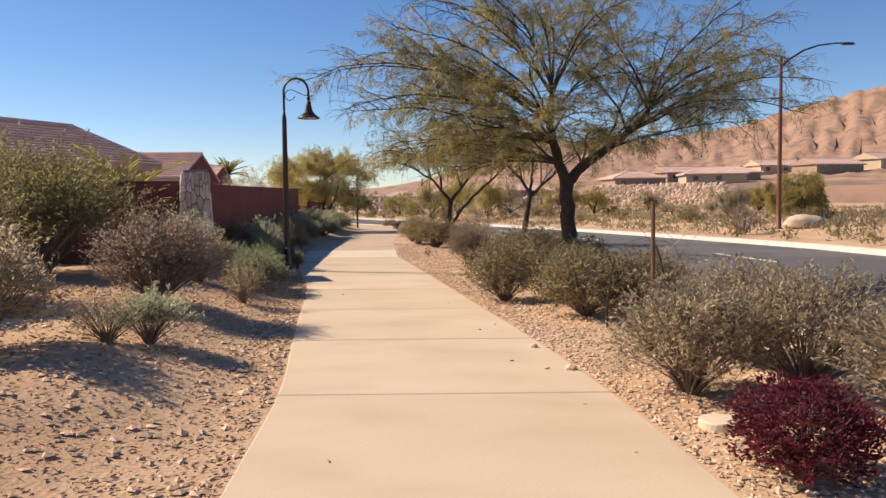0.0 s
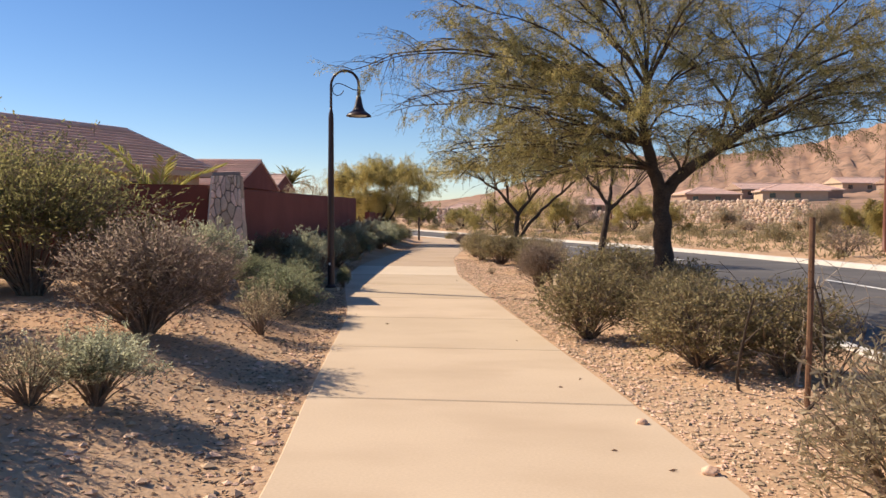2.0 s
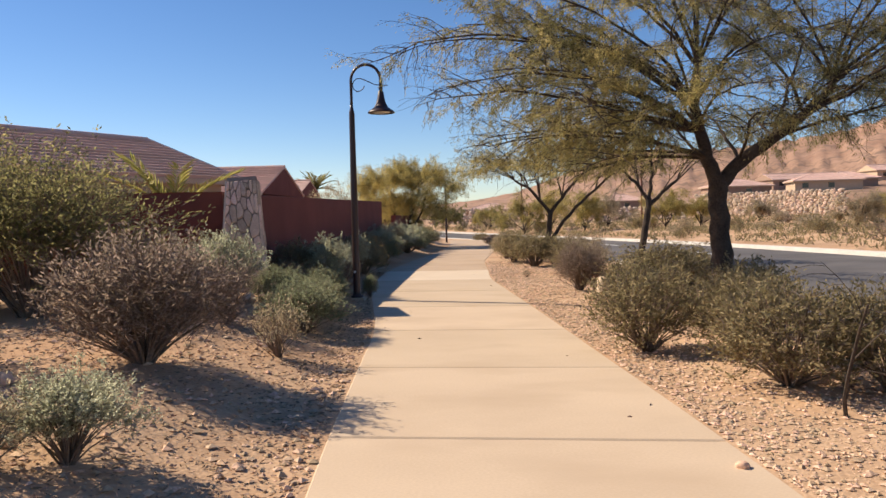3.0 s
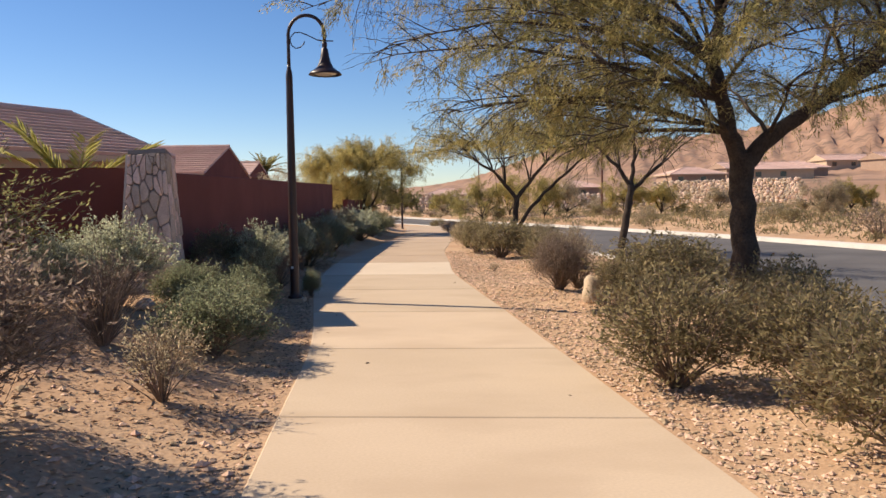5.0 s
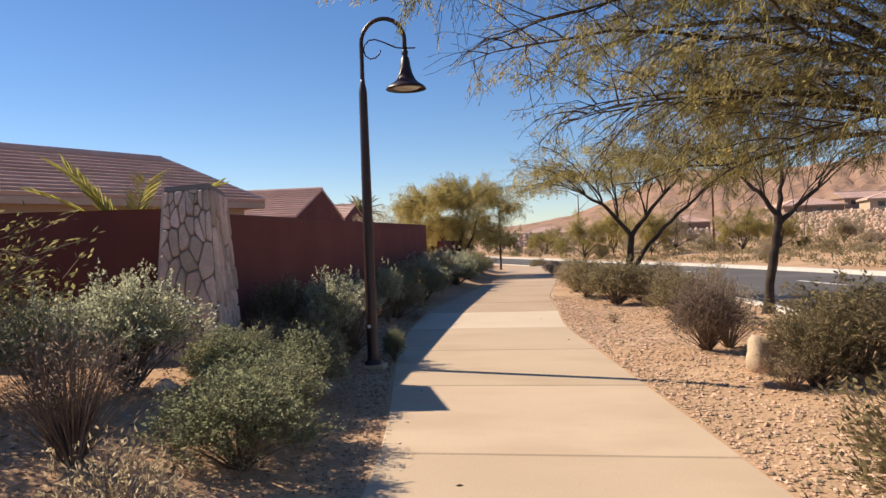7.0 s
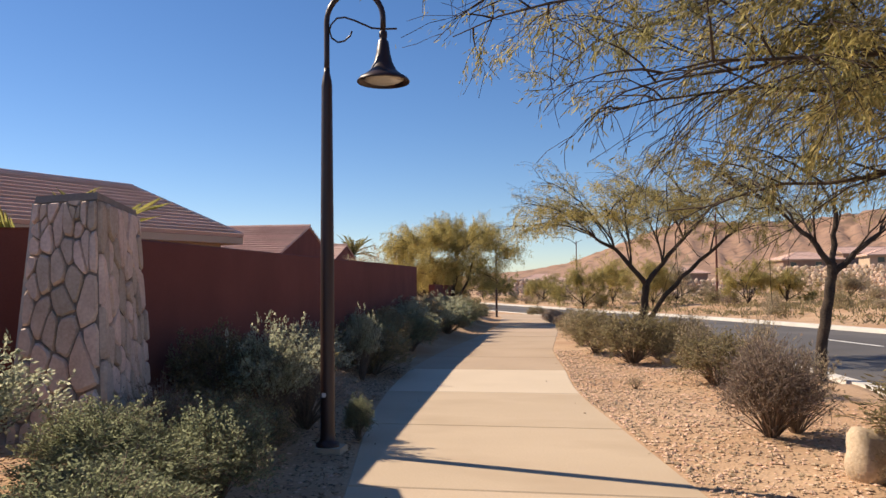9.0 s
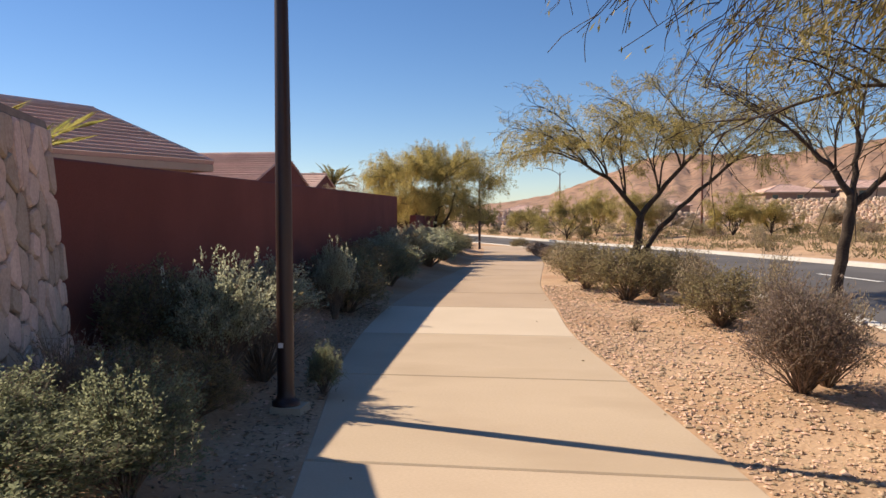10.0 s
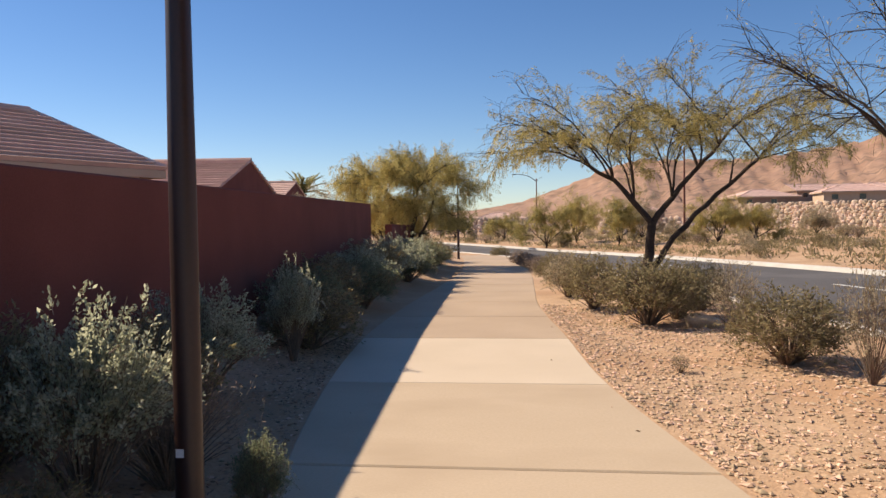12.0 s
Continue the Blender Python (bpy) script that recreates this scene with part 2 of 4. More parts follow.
def ground_z(x, y):
    x, y = np.asarray(x, float), np.asarray(y, float)
    z = fall(y)
    dl, dr = path_left(y) - x, x - path_right(y)
    z = z + 0.34 * smoothstep(0.15, 1.9, dl) * smoothstep(-6, 3, y)
    out = np.maximum(dl, dr)
    z = z + np.where(out > 0, 0.03 * smoothstep(0.1, 0.9, out) * (bumps(x, y, 1.0) + 0.6 * bumps(x, y, 3.1)), 0)
    z = z - 0.008 - 0.05 * ((dl < -0.2) & (dr < -0.2))
    nk, fk = near_kerb(y), far_kerb(y)
    road = (x > nk) & (x < fk)
    flat = smoothstep(-0.9, -0.1, x - nk) * smoothstep(0.9, 0.1, x - fk)
    z = z * (1 - flat) + (fall(y) - 0.02) * flat
    z = np.where(road, fall(y) - 0.26, z)
    past = x - fk
    z = z + 0.012 * np.clip(past - 4, 0, 80)
    z = z + np.where(past > 0, 0.25 * smoothstep(0.5, 6, past) + 0.10 * smoothstep(1, 4, past) * bumps(x, y, 0.45), 0)
    return z


def ground_at(x, y):
    return float(ground_z(x, y))


# ---------------------------------------------------------------- ground sheet
def build_ground():
    xs = np.concatenate([np.linspace(-2500, -60, 14), np.linspace(-50, -12, 26), np.arange(-11, 6.01, 0.17), np.linspace(6.3, 22, 60), np.linspace(23, 70, 48), np.linspace(80, 2500, 16)])
    ys = np.concatenate([np.linspace(-2500, -60, 12), np.linspace(-50, -8, 22), np.arange(-7, 30, 0.2), np.linspace(30.4, 70, 90), np.linspace(71, 130, 40), np.linspace(140, 2500, 20)])
    X, Y = np.meshgrid(xs, ys)
    Z = ground_z(X, Y)
    s = Shape()
    w = len(xs)
    i, j = np.meshgrid(np.arange(len(xs) - 1), np.arange(len(ys) - 1))
    a = (j * w + i).ravel()
    s.v.append(np.stack([X.ravel(), Y.ravel(), Z.ravel()], 1))
    s.f = np.stack([a, a + 1, a + 1 + w, a + w], 1).tolist()
    ob = part("ground", s, M_SOIL, smooth=True)
    tagged(ob, "tan and reddish desert soil with gravel and dry litter", "ground", kind="structure")


build_ground()


def strip(x0, x1, y0, y1, z, step, thick):
    """A band between two plan curves, laid at a height."""
    s = Shape()
    ys = np.arange(y0, y1 + 1e-6, step)
    a, b, zz = x0(ys), x1(ys), z(ys)
    rows = []
    for q, p, r, h in zip(ys, a, b, zz):
        rows += [(p, q, h - thick), (p, q, h), (r, q, h), (r, q, h - thick)]
    f = []
    for k in range(len(ys) - 1):
        for e in range(4):
            n = (e + 1) % 4
            f.append((4 * k + e, 4 * k + n, 4 * k + 4 + n, 4 * k + 4 + e))
    f += [(3, 2, 1, 0), tuple(4 * (len(ys) - 1) + e for e in range(4))]
    s.add(rows, f)
    return s


road = part("road", strip(lambda y: near_kerb(y) + 0.12, lambda y: far_kerb(y) - 0.12, -38, 108, lambda y: fall(y) - 0.13, 1.0, 0.1), M_ASPHALT)
tagged(road, "worn grey asphalt road curving past the path", "road", kind="structure")
for nm, fn, s0 in (("kerb_near", near_kerb, -1), ("kerb_far", far_kerb, 1)):
    k = part(nm, strip(lambda y: fn(y) - (0.03 if s0 < 0 else 0.2), lambda y: fn(y) + (0.15 if s0 < 0 else 0.16), -38, 105, lambda y: fall(y) + 0.012, 0.8, 0.25), M_KERB)
    tagged(k, "pale concrete kerb along the asphalt road", "kerb", kind="structure")
for y0 in np.arange(-21, 90, 12.2):
    mid = lambda y: 0.5 * (near_kerb(y) + far_kerb(y)) + 0.6
    d = part("road_marking", strip(lambda y: mid(y) - 0.06, lambda y: mid(y) + 0.06, y0, y0 + 3, lambda y: fall(y) - 0.125, 0.5, 0.02), M_PAINT)
    tagged(d, "short worn white dash painted on the road", "road marking", "dashes along the road", "structure")


pavement = thing("pavement", (0, 0, 0), "curving tan concrete footpath of broom-finished slabs", "path", kind="structure")
joints = [-9.0, -6.6, -4.2, -1.8, 0.5] + [2.82, 5.11, 7.38, 9.70, 12.1, 14.5, 16.9, 19.6] + [19.6 + 2.45 * k for k in range(1, 15)]
for a, b in zip(joints[:-1], joints[1:]):
    a, b = a + 0.010, b - 0.010
    s = Shape()
    ys = np.linspace(a, b, 7)
    top, rim, low = [], [], []
    e = 0.012
    ring_r = [(float(path_right(y)), float(y)) for y in ys]
    ring_l = [(float(path_left(y)), float(y)) for y in ys[::-1]]
    ring = ring_r + ring_l
    cx, cy = np.mean([p[0] for p in ring]), np.mean([p[1] for p in ring])
    tilt = random.uniform(-0.002, 0.002)
    for x, y in ring:
        z = float(fall(y)) + tilt
        ins = (x - e * np.sign(x - cx), min(max(y, a + e), b - e))
        top.append((*ins, z))
        rim.append((x, y, z - e * 0.8))
        low.append((x, y, z - 0.11))
    k = len(ring)
    s.add(top + rim + low, [tuple(range(k))] + [(k * r + (i + 1) % k, k * r + i, k * (r + 1) + i, k * (r + 1) + (i + 1) % k)[::-1] for r in range(2) for i in range(k)])
    part("slab", s, M_CONCRETE2 if 16.8 < a < 17.1 else M_CONCRETE3 if a > 19.5 else M_CONCRETE, pavement)


# ---------------------------------------------------------------- garden wall and stone pillar
def wall_between(name, a, b, z0, za, zb, thick, label):
    ax, ay = a
    bx, by = b
    d = Vector((bx - ax, by - ay)).normalized()
    n = Vector((-d.y, d.x)) * thick
    s = Shape()
    k = max(2, int(math.hypot(bx - ax, by - ay) / 1.5))
    rows, f = [], []
    c = 0.015
    for i in range(k + 1):
        t = i / k
        x, y, zt = ax + (bx - ax) * t, ay + (by - ay) * t, za + (zb - za) * t
        rows += [(x, y, z0), (x, y, zt - c), (x + n.x * c / thick, y + n.y * c / thick, zt), (x + n.x * (1 - c / thick), y + n.y * (1 - c / thick), zt), (x + n.x, y + n.y, zt - c), (x + n.x, y + n.y, z0)]
    for i in range(k):
        for e in range(5):
            f.append((6 * i + e, 6 * i + e + 1, 6 * i + 7 + e, 6 * i + 6 + e))
    f += [tuple(range(6))[::-1], tuple(6 * k + e for e in range(6))]
    s.add(rows, f)
    ob = part(name, s, M_STUCCO)
    return tagged(ob, label, "wall", kind="structure")


wall_between("wall_garden", (-3.86, 12.72), (-5.36, 31.05), -0.4, 1.80, 1.96, 0.2, "dark red stucco garden wall beside the path")
wall_between("wall_garden_end", (-5.36, 31.08), (-12.0, 32.2), -0.6, 1.96, 1.96, 0.2, "dark red stucco garden wall turning away")
wall_between("wall_garden_back", (-4.12, 11.92), (-14.0, 9.9), -0.3, 1.84, 1.9, -0.2, "dark red stucco garden wall turning from the stone pillar")
wall_between("wall_garden_next", (-5.15, 33.0), (-5.6, 40.0), -0.6, 1.40, 1.35, 0.2, "lower dark red stucco wall past the corner")


def clip(poly, p, n):
    """Keep the side of a polygon for which (q - p) . n <= 0."""
    out = []
    for i, a in enumerate(poly):
        b = poly[(i + 1) % len(poly)]
        da, db = (a - p).dot(n), (b - p).dot(n)
        if da <= 0:
            out.append(a)
        if da * db < 0:
            out.append(a + (b - a) * (da / (da - db)))
    return out


def stone_cells(w, h, count, rng):
    """Irregular stone outlines that fill a w x h field."""
    seeds = [Vector((rng.uniform(0, w), rng.uniform(0, h))) for _ in range(count)]
    for _ in range(2):
        cells = []
        for i, a in enumerate(seeds):
            poly = [Vector((0, 0)), Vector((w, 0)), Vector((w, h)), Vector((0, h))]
            for j, b in enumerate(seeds):
                if i != j and len(poly) > 2:
                    poly = clip(poly, (a + b) / 2, b - a)
            cells.append(poly)
        seeds = [sum(c, Vector((0, 0))) / len(c) * 0.5 + s0 * 0.5 for c, s0 in zip(cells, seeds)]
    return cells


def build_pillar():
    rng = random.Random(5)
    p = thing("stone_pillar", (-3.85, 12.1, 0.2), "tapered pillar faced with pale irregular stones at the wall's corner", "pillar")
    top = [Vector(v) for v in ((-0.06, -0.50, 1.78), (0.38, -0.46, 1.80), (0.02, 0.60, 1.78), (-0.42, 0.5, 1.77))]
    low = [Vector(v) for v in ((-0.20, -0.62, -0.3), (0.50, -0.55, -0.3), (0.12, 0.74, -0.3), (-0.56, 0.6, -0.3))]
    s = Shape()
    s.prism([tuple(v) for v in low], [tuple(v) for v in top])
    part("core", s, M_MORTAR, p, "dark recessed mortar")
    for k, count, (i, j) in ((0, 58, (0, 1)), (1, 78, (1, 2))):
        a, b, c, d = low[i], low[j], top[j], top[i]
        w, h = (b - a).length, (d - a).length
        n = (b - a).cross(d - a).normalized()
        for cell in [[Vector((q.x / 1.55, q.y)) for q in c] for c in stone_cells(w * 1.55, h, count, rng)]:
            if len(cell) < 3:
                continue
            m = sum(cell, Vector((0, 0))) / len(cell)
            def lift(q, shrink, out):
                q = m + (q - m) * shrink
                u, v = q.x / w, q.y / h
                return tuple((a.lerp(b, u)).lerp(d.lerp(c, u), v) + n * out)
            size = max((q - m).length for q in cell)
            in0 = max(0.5, 1 - 0.013 / size)
            dep = rng.uniform(0.022, 0.045)
            # round the outline a little by cutting its corners
            q2 = []
            for e in range(len(cell)):
                pa, pb, pc = cell[e - 1], cell[e], cell[(e + 1) % len(cell)]
                q2 += [pb.lerp(pa, 0.18), pb.lerp(pc, 0.18)]
            s = Shape()
            rings = [[lift(q, in0, -0.01) for q in q2], [lift(q, in0, dep * 0.6) for q in q2], [lift(q, in0 * 0.88, dep) for q in q2]]
            L = len(q2)
            s.add(sum(rings, []), [(r * L + e, r * L + (e + 1) % L, (r + 1) * L + (e + 1) % L, (r + 1) * L + e) for r in range(2) for e in range(L)] + [tuple(range(2 * L, 3 * L))])
            part("stone", s, M_STONE, p)
    s = Shape()
    o = lambda v, g: (v.x * g, v.y * g, v.z)
    s.prism([o(v, 1.03) for v in top], [(v.x * 1.0, v.y * 1.0, v.z + 0.05) for v in top])
    part("cap", s, M_MORTAR, p, "low mortar cap")
    # smooth rendered flank
    s = Shape()
    off = Vector((-0.03, 0.0, 0))
    s.prism([tuple(low[3] + off), tuple(low[0] + off), tuple(low[0]), tuple(low[3])], [tuple(top[3] + off), tuple(top[0] + off), tuple(top[0]), tuple(top[3])])
    part("flank", s, M_RENDER, p, "smooth grey rendered flank")


build_pillar()


# ---------------------------------------------------------------- houses
def roof_courses(roof, mat, e0, e1, r0, r1, n, thick=0.05):
    """Stepped rows of tiles on a roof face from the eave e0-e1 to the ridge r0-r1, each a part."""
    e0, e1, r0, r1 = map(Vector, (e0, e1, r0, r1))
    nrm = (e1 - e0).cross(r0 - e0 if (r0 - e0).length > 0.1 else r1 - e0).normalized()
    if nrm.z < 0:
        nrm = -nrm
    for i in range(n):
        a, b = i / n, min(1.0, (i + 1.12) / n)
        p, q = e0.lerp(r0, a), e1.lerp(r1, a)
        u, v = e0.lerp(r0, b), e1.lerp(r1, b)
        s = Shape()
        s.prism([tuple(p), tuple(q), tuple(v), tuple(u)], [tuple(p + nrm * thick * 1.6), tuple(q + nrm * thick * 1.6), tuple(v + nrm * thick * 0.5), tuple(u + nrm * thick * 0.5)])
        part("roof_course", s, mat, roof)


def hip_house(name, x, y, turn, length, half, eave, ridge, base, label, wall_mat, courses=14, gable=False, tile=None, step=0.05):
    """A house along its own x axis: hip or gable roof, walls, window and door openings in their frames."""
    h = thing(name, (x, y, 0, 0, 0, turn), label, "house")
    L = length / 2
    s = Shape()
    s.box((-L + 0.5, -half + 0.5, base), (L - 0.5, half - 0.5, eave - 0.02))
    if gable:
        for sx in (-1, 1):
            X0, X1 = sx * (L - 0.5), sx * (L - 0.7)
            s.prism([(X0, -half + 0.5, eave - 0.03), (X0, half - 0.5, eave - 0.03), (X0, 0, ridge - 0.22)], [(X1, -half + 0.5, eave - 0.03), (X1, half - 0.5, eave - 0.03), (X1, 0, ridge - 0.22)])
    part("wall", s, wall_mat, h)
    g = 0.0 if gable else half
    roof = Shape()
    roof.prism([(-L + 0.05, -half + 0.05, eave - 0.03), (L - 0.05, -half + 0.05, eave - 0.03), (L - 0.05, half - 0.05, eave - 0.03), (-L + 0.05, half - 0.05, eave - 0.03)],
               [(-L + g + 0.05, -0.02, ridge - 0.03), (L - g - 0.05, -0.02, ridge - 0.03), (L - g - 0.05, 0.02, ridge - 0.03), (-L + g + 0.05, 0.02, ridge - 0.03)])
    roof = part("roof", roof, M_DARKSTUCCO if not gable else wall_mat, h, "pinkish brown clay tiles in rows")
    tm = tile or M_TILE
    for sy in (-1, 1):
        roof_courses(roof, tm, (-L, sy * half, eave), (L, sy * half, eave), (-L + g, 0, ridge), (L - g, 0, ridge), courses, step)
    if not gable:
        for sx in (-1, 1):
            roof_courses(roof, tm, (sx * L, -half, eave), (sx * L, half, eave), (sx * (L - g), 0, ridge), (sx * (L - g), 0.001, ridge), courses, step)
    c = Shape()
    c.tube([(-L + g, 0, ridge + 0.06), (L - g, 0, ridge + 0.06)], 0.11, 8)
    if not gable:
        for sx in (-1, 1):
            for sy in (-1, 1):
                c.tube([(sx * (L - g), 0, ridge + 0.05), (sx * L, sy * half, eave + 0.06)], 0.09, 6)
    part("ridge_cap", c, tile or M_TILE, roof)
    for sy in (-1, 1):
        fa = Shape()
        fa.box((-L + 0.03, sy * half - 0.04, eave - 0.22), (L - 0.03, sy * half + 0.03, eave - 0.01))
        part("fascia", fa, M_TAN, h)
    for sx in (-1, 1):
        if not gable:
            fa = Shape()
            fa.box((sx * L - 0.03, -half + 0.05, eave - 0.22), (sx * L + 0.03, half - 0.05, eave - 0.01))
            part("fascia", fa, M_TAN, h)
    for k in range(max(1, int(length // 5))):
        wx = -L + 2.5 + k * 5
        w = part("window", Shape(), M_DARKGLASS, h)
        q = Shape()
        q.box((wx - 0.6, -half + 0.46, eave - 1.5), (wx + 0.6, -half + 0.52, eave - 0.5))
        w.data = q.mesh("window", M_DARKGLASS)
        fr = Shape()
        for lo, hi in (((wx - 0.68, -0.03, eave - 1.58), (wx + 0.68, 0.03, eave - 1.5)), ((wx - 0.68, -0.03, eave - 0.5), (wx + 0.68, 0.03, eave - 0.42)), ((wx - 0.68, -0.03, eave - 1.5), (wx - 0.6, 0.03, eave - 0.5)), ((wx + 0.6, -0.03, eave - 1.5), (wx + 0.68, 0.03, eave - 0.5))):
            fr.box((lo[0], lo[1] - half + 0.47, lo[2]), (hi[0], hi[1] - half + 0.47, hi[2]))
        part("frame", fr, M_TAN, w)
    return h


# first house behind the garden wall: the ridge runs along the wall, its end is hipped
ang = math.degrees(math.atan2(0.93, 0.37))
u = Vector((0.37, 0.93)).normalized()
half1, len1 = 2.45, 26.0
end = Vector((-14.44, 29.8)) + u * half1
mid1 = end - u * len1 / 2
hip_house("house", mid1.x, mid1.y, ang, len1, half1, 3.0, 4.55, -0.2, "single-storey house with a hipped pinkish clay tile roof", M_TAN, 13, step=0.085)
hip_house("house", -19.6, 41.6, 4, 13.6, 4.6, 2.65, 4.12, -0.5, "house with a gabled pinkish clay tile roof", M_STUCCO, 13, gable=True, step=0.085)
hip_house("house", -22.3, 64.0, 4, 9, 4.0, 3.2, 4.4, -0.5, "far house with a small tiled roof", M_STUCCO, 8, gable=True)


# ---------------------------------------------------------------- lamps
def build_path_lamp(x, y, z):
    lamp = thing("path_lamp", (x, y, z), "dark bronze gooseneck lamp post with a bell shade beside the path", "lamp", "lamps along the path")
    s = Shape()
    s.lathe([(0.10, -0.05), (0.10, 0.015), (0.075, 0.025), (0.064, 0.05), (0.060, 0.10), (0.058, 1.5), (0.046, 3.02), (0.046, 3.05), (0.040, 3.10), (0.026, 3.16), (0.025, 3.2)], (0, 0, 0), 20)
    pole = part("pole", s, M_POLE, lamp, smooth=True)
    s = Shape()
    arc = [(0, 0, 3.1), (0, 0, 3.3), (0, 0, 3.56)] + [(0.25 - 0.25 * math.cos(a), 0, 3.60 + 0.26 * math.sin(a)) for a in np.linspace(0, math.pi, 18)] + [(0.5, 0, 3.5)]
    s.tube(arc, 0.024, 10)
    part("gooseneck", s, M_POLE, lamp, smooth=True)
    s = Shape()
    pts = [(0.62, 3.505), (0.50, 3.51), (0.40, 3.525), (0.25, 3.60), (0.16, 3.635), (0.09, 3.63), (0.04, 3.58), (0.025, 3.53), (0.045, 3.46), (0.10, 3.42), (0.16, 3.43), (0.21, 3.47), (0.225, 3.51)]
    s.tube([(a, 0, b) for a, b in pts], 0.008, 6)
    part("scroll", s, M_POLE, lamp, smooth=True)
    s = Shape()
    s.lathe([(0.02, 3.50), (0.035, 3.48), (0.035, 3.44), (0.028, 3.42), (0.045, 3.40), (0.060, 3.30), (0.080, 3.22), (0.115, 3.15), (0.165, 3.11), (0.205, 3.085), (0.225, 3.06), (0.222, 3.05), (0.20, 3.075), (0.11, 3.14), (0.02, 3.2)], (0.5, 0, 0), 28)
    shade = part("shade", s, M_POLE, lamp, smooth=True)
    s = Shape()
    s.lathe([(0.18, 3.078), (0.12, 3.052), (0.04, 3.04)], (0.5, 0, 0), 20)
    part("lens", s, M_GLASS, shade, "pale glass lens", smooth=True)
    s = Shape()
    s.box((-0.03, -0.062, 0.40), (0.005, -0.0585, 0.435))
    part("sticker", s, M_STICKER, pole, "small white sticker")
    return lamp


lamp_z = 0.06
path_lamp = build_path_lamp(-2.33, 13.16, lamp_z)
for x, y, z in ((-4.65, 47.8, -0.36), (-11.8, 99, -0.5)):
    copy_thing(path_lamp, pose(x, y, z, 0, 0, 5))


def build_street_lamp(x, y, z, turn):
    lamp = thing("street_lamp", (x, y, z, 0, 0, turn), "tall rust-brown steel street lamp with one long arm", "lamp", "street lamps along the road")
    s = Shape()
    s.lathe([(0.16, -0.1), (0.16, 0.05), (0.10, 0.08), (0.095, 1), (0.06, 6.9), (0.062, 7.05), (0.02, 7.1)], (0, 0, 0), 14)
    part("pole", s, M_RUSTPOLE, lamp, smooth=True)
    s = Shape()
    s.tube([(0, 0, 6.7), (0.35, 0, 6.98), (0.9, 0, 7.32), (1.5, 0, 7.52), (2.2, 0, 7.6), (2.6, 0, 7.6)], [0.045, 0.043, 0.04, 0.037, 0.034, 0.032], 8)
    part("arm", s, M_POLE, lamp, smooth=True)
    s = Shape()
    s.tube([(0, 0, 6.75), (-0.3, 0, 7.05), (-0.7, 0, 7.25)], 0.022, 6)
    part("stay", s, M_POLE, lamp, smooth=True)
    s = Shape()
    s.prism([(2.5, -0.09, 7.53), (2.95, -0.13, 7.53), (2.95, 0.13, 7.53), (2.5, 0.09, 7.53)], [(2.5, -0.06, 7.63), (2.9, -0.1, 7.61), (2.9, 0.1, 7.61), (2.5, 0.06, 7.63)])
    part("head", s, M_POLE, lamp)
    return lamp


street_lamp = build_street_lamp(14.8, 29.6, ground_at(14.8, 29.6), 0)
copy_thing(street_lamp, pose(10.0, 70.0, ground_at(10, 70), 0, 0, 195))
copy_thing(street_lamp, pose(-0.9, 105.0, -0.5, 0, 0, 190))


# ---------------------------------------------------------------- plants
def leaf_quads(pts, dirs, length, width, rng):
    """Small pointed blades at pts along dirs."""
    n = len(pts)
    d = dirs / np.maximum(np.linalg.norm(dirs, axis=1, keepdims=True), 1e-6)
    r = rng.normal(size=(n, 3))
    side = np.cross(d, r)
    side /= np.maximum(np.linalg.norm(side, axis=1, keepdims=True), 1e-6)
    L = (length * rng.uniform(0.6, 1.3, n))[:, None]
    W = (width * rng.uniform(0.7, 1.3, n))[:, None]
    return np.stack([pts, pts + d * L * 0.5 + side * W * 0.5, pts + d * L, pts + d * L * 0.5 - side * W * 0.5], 1)


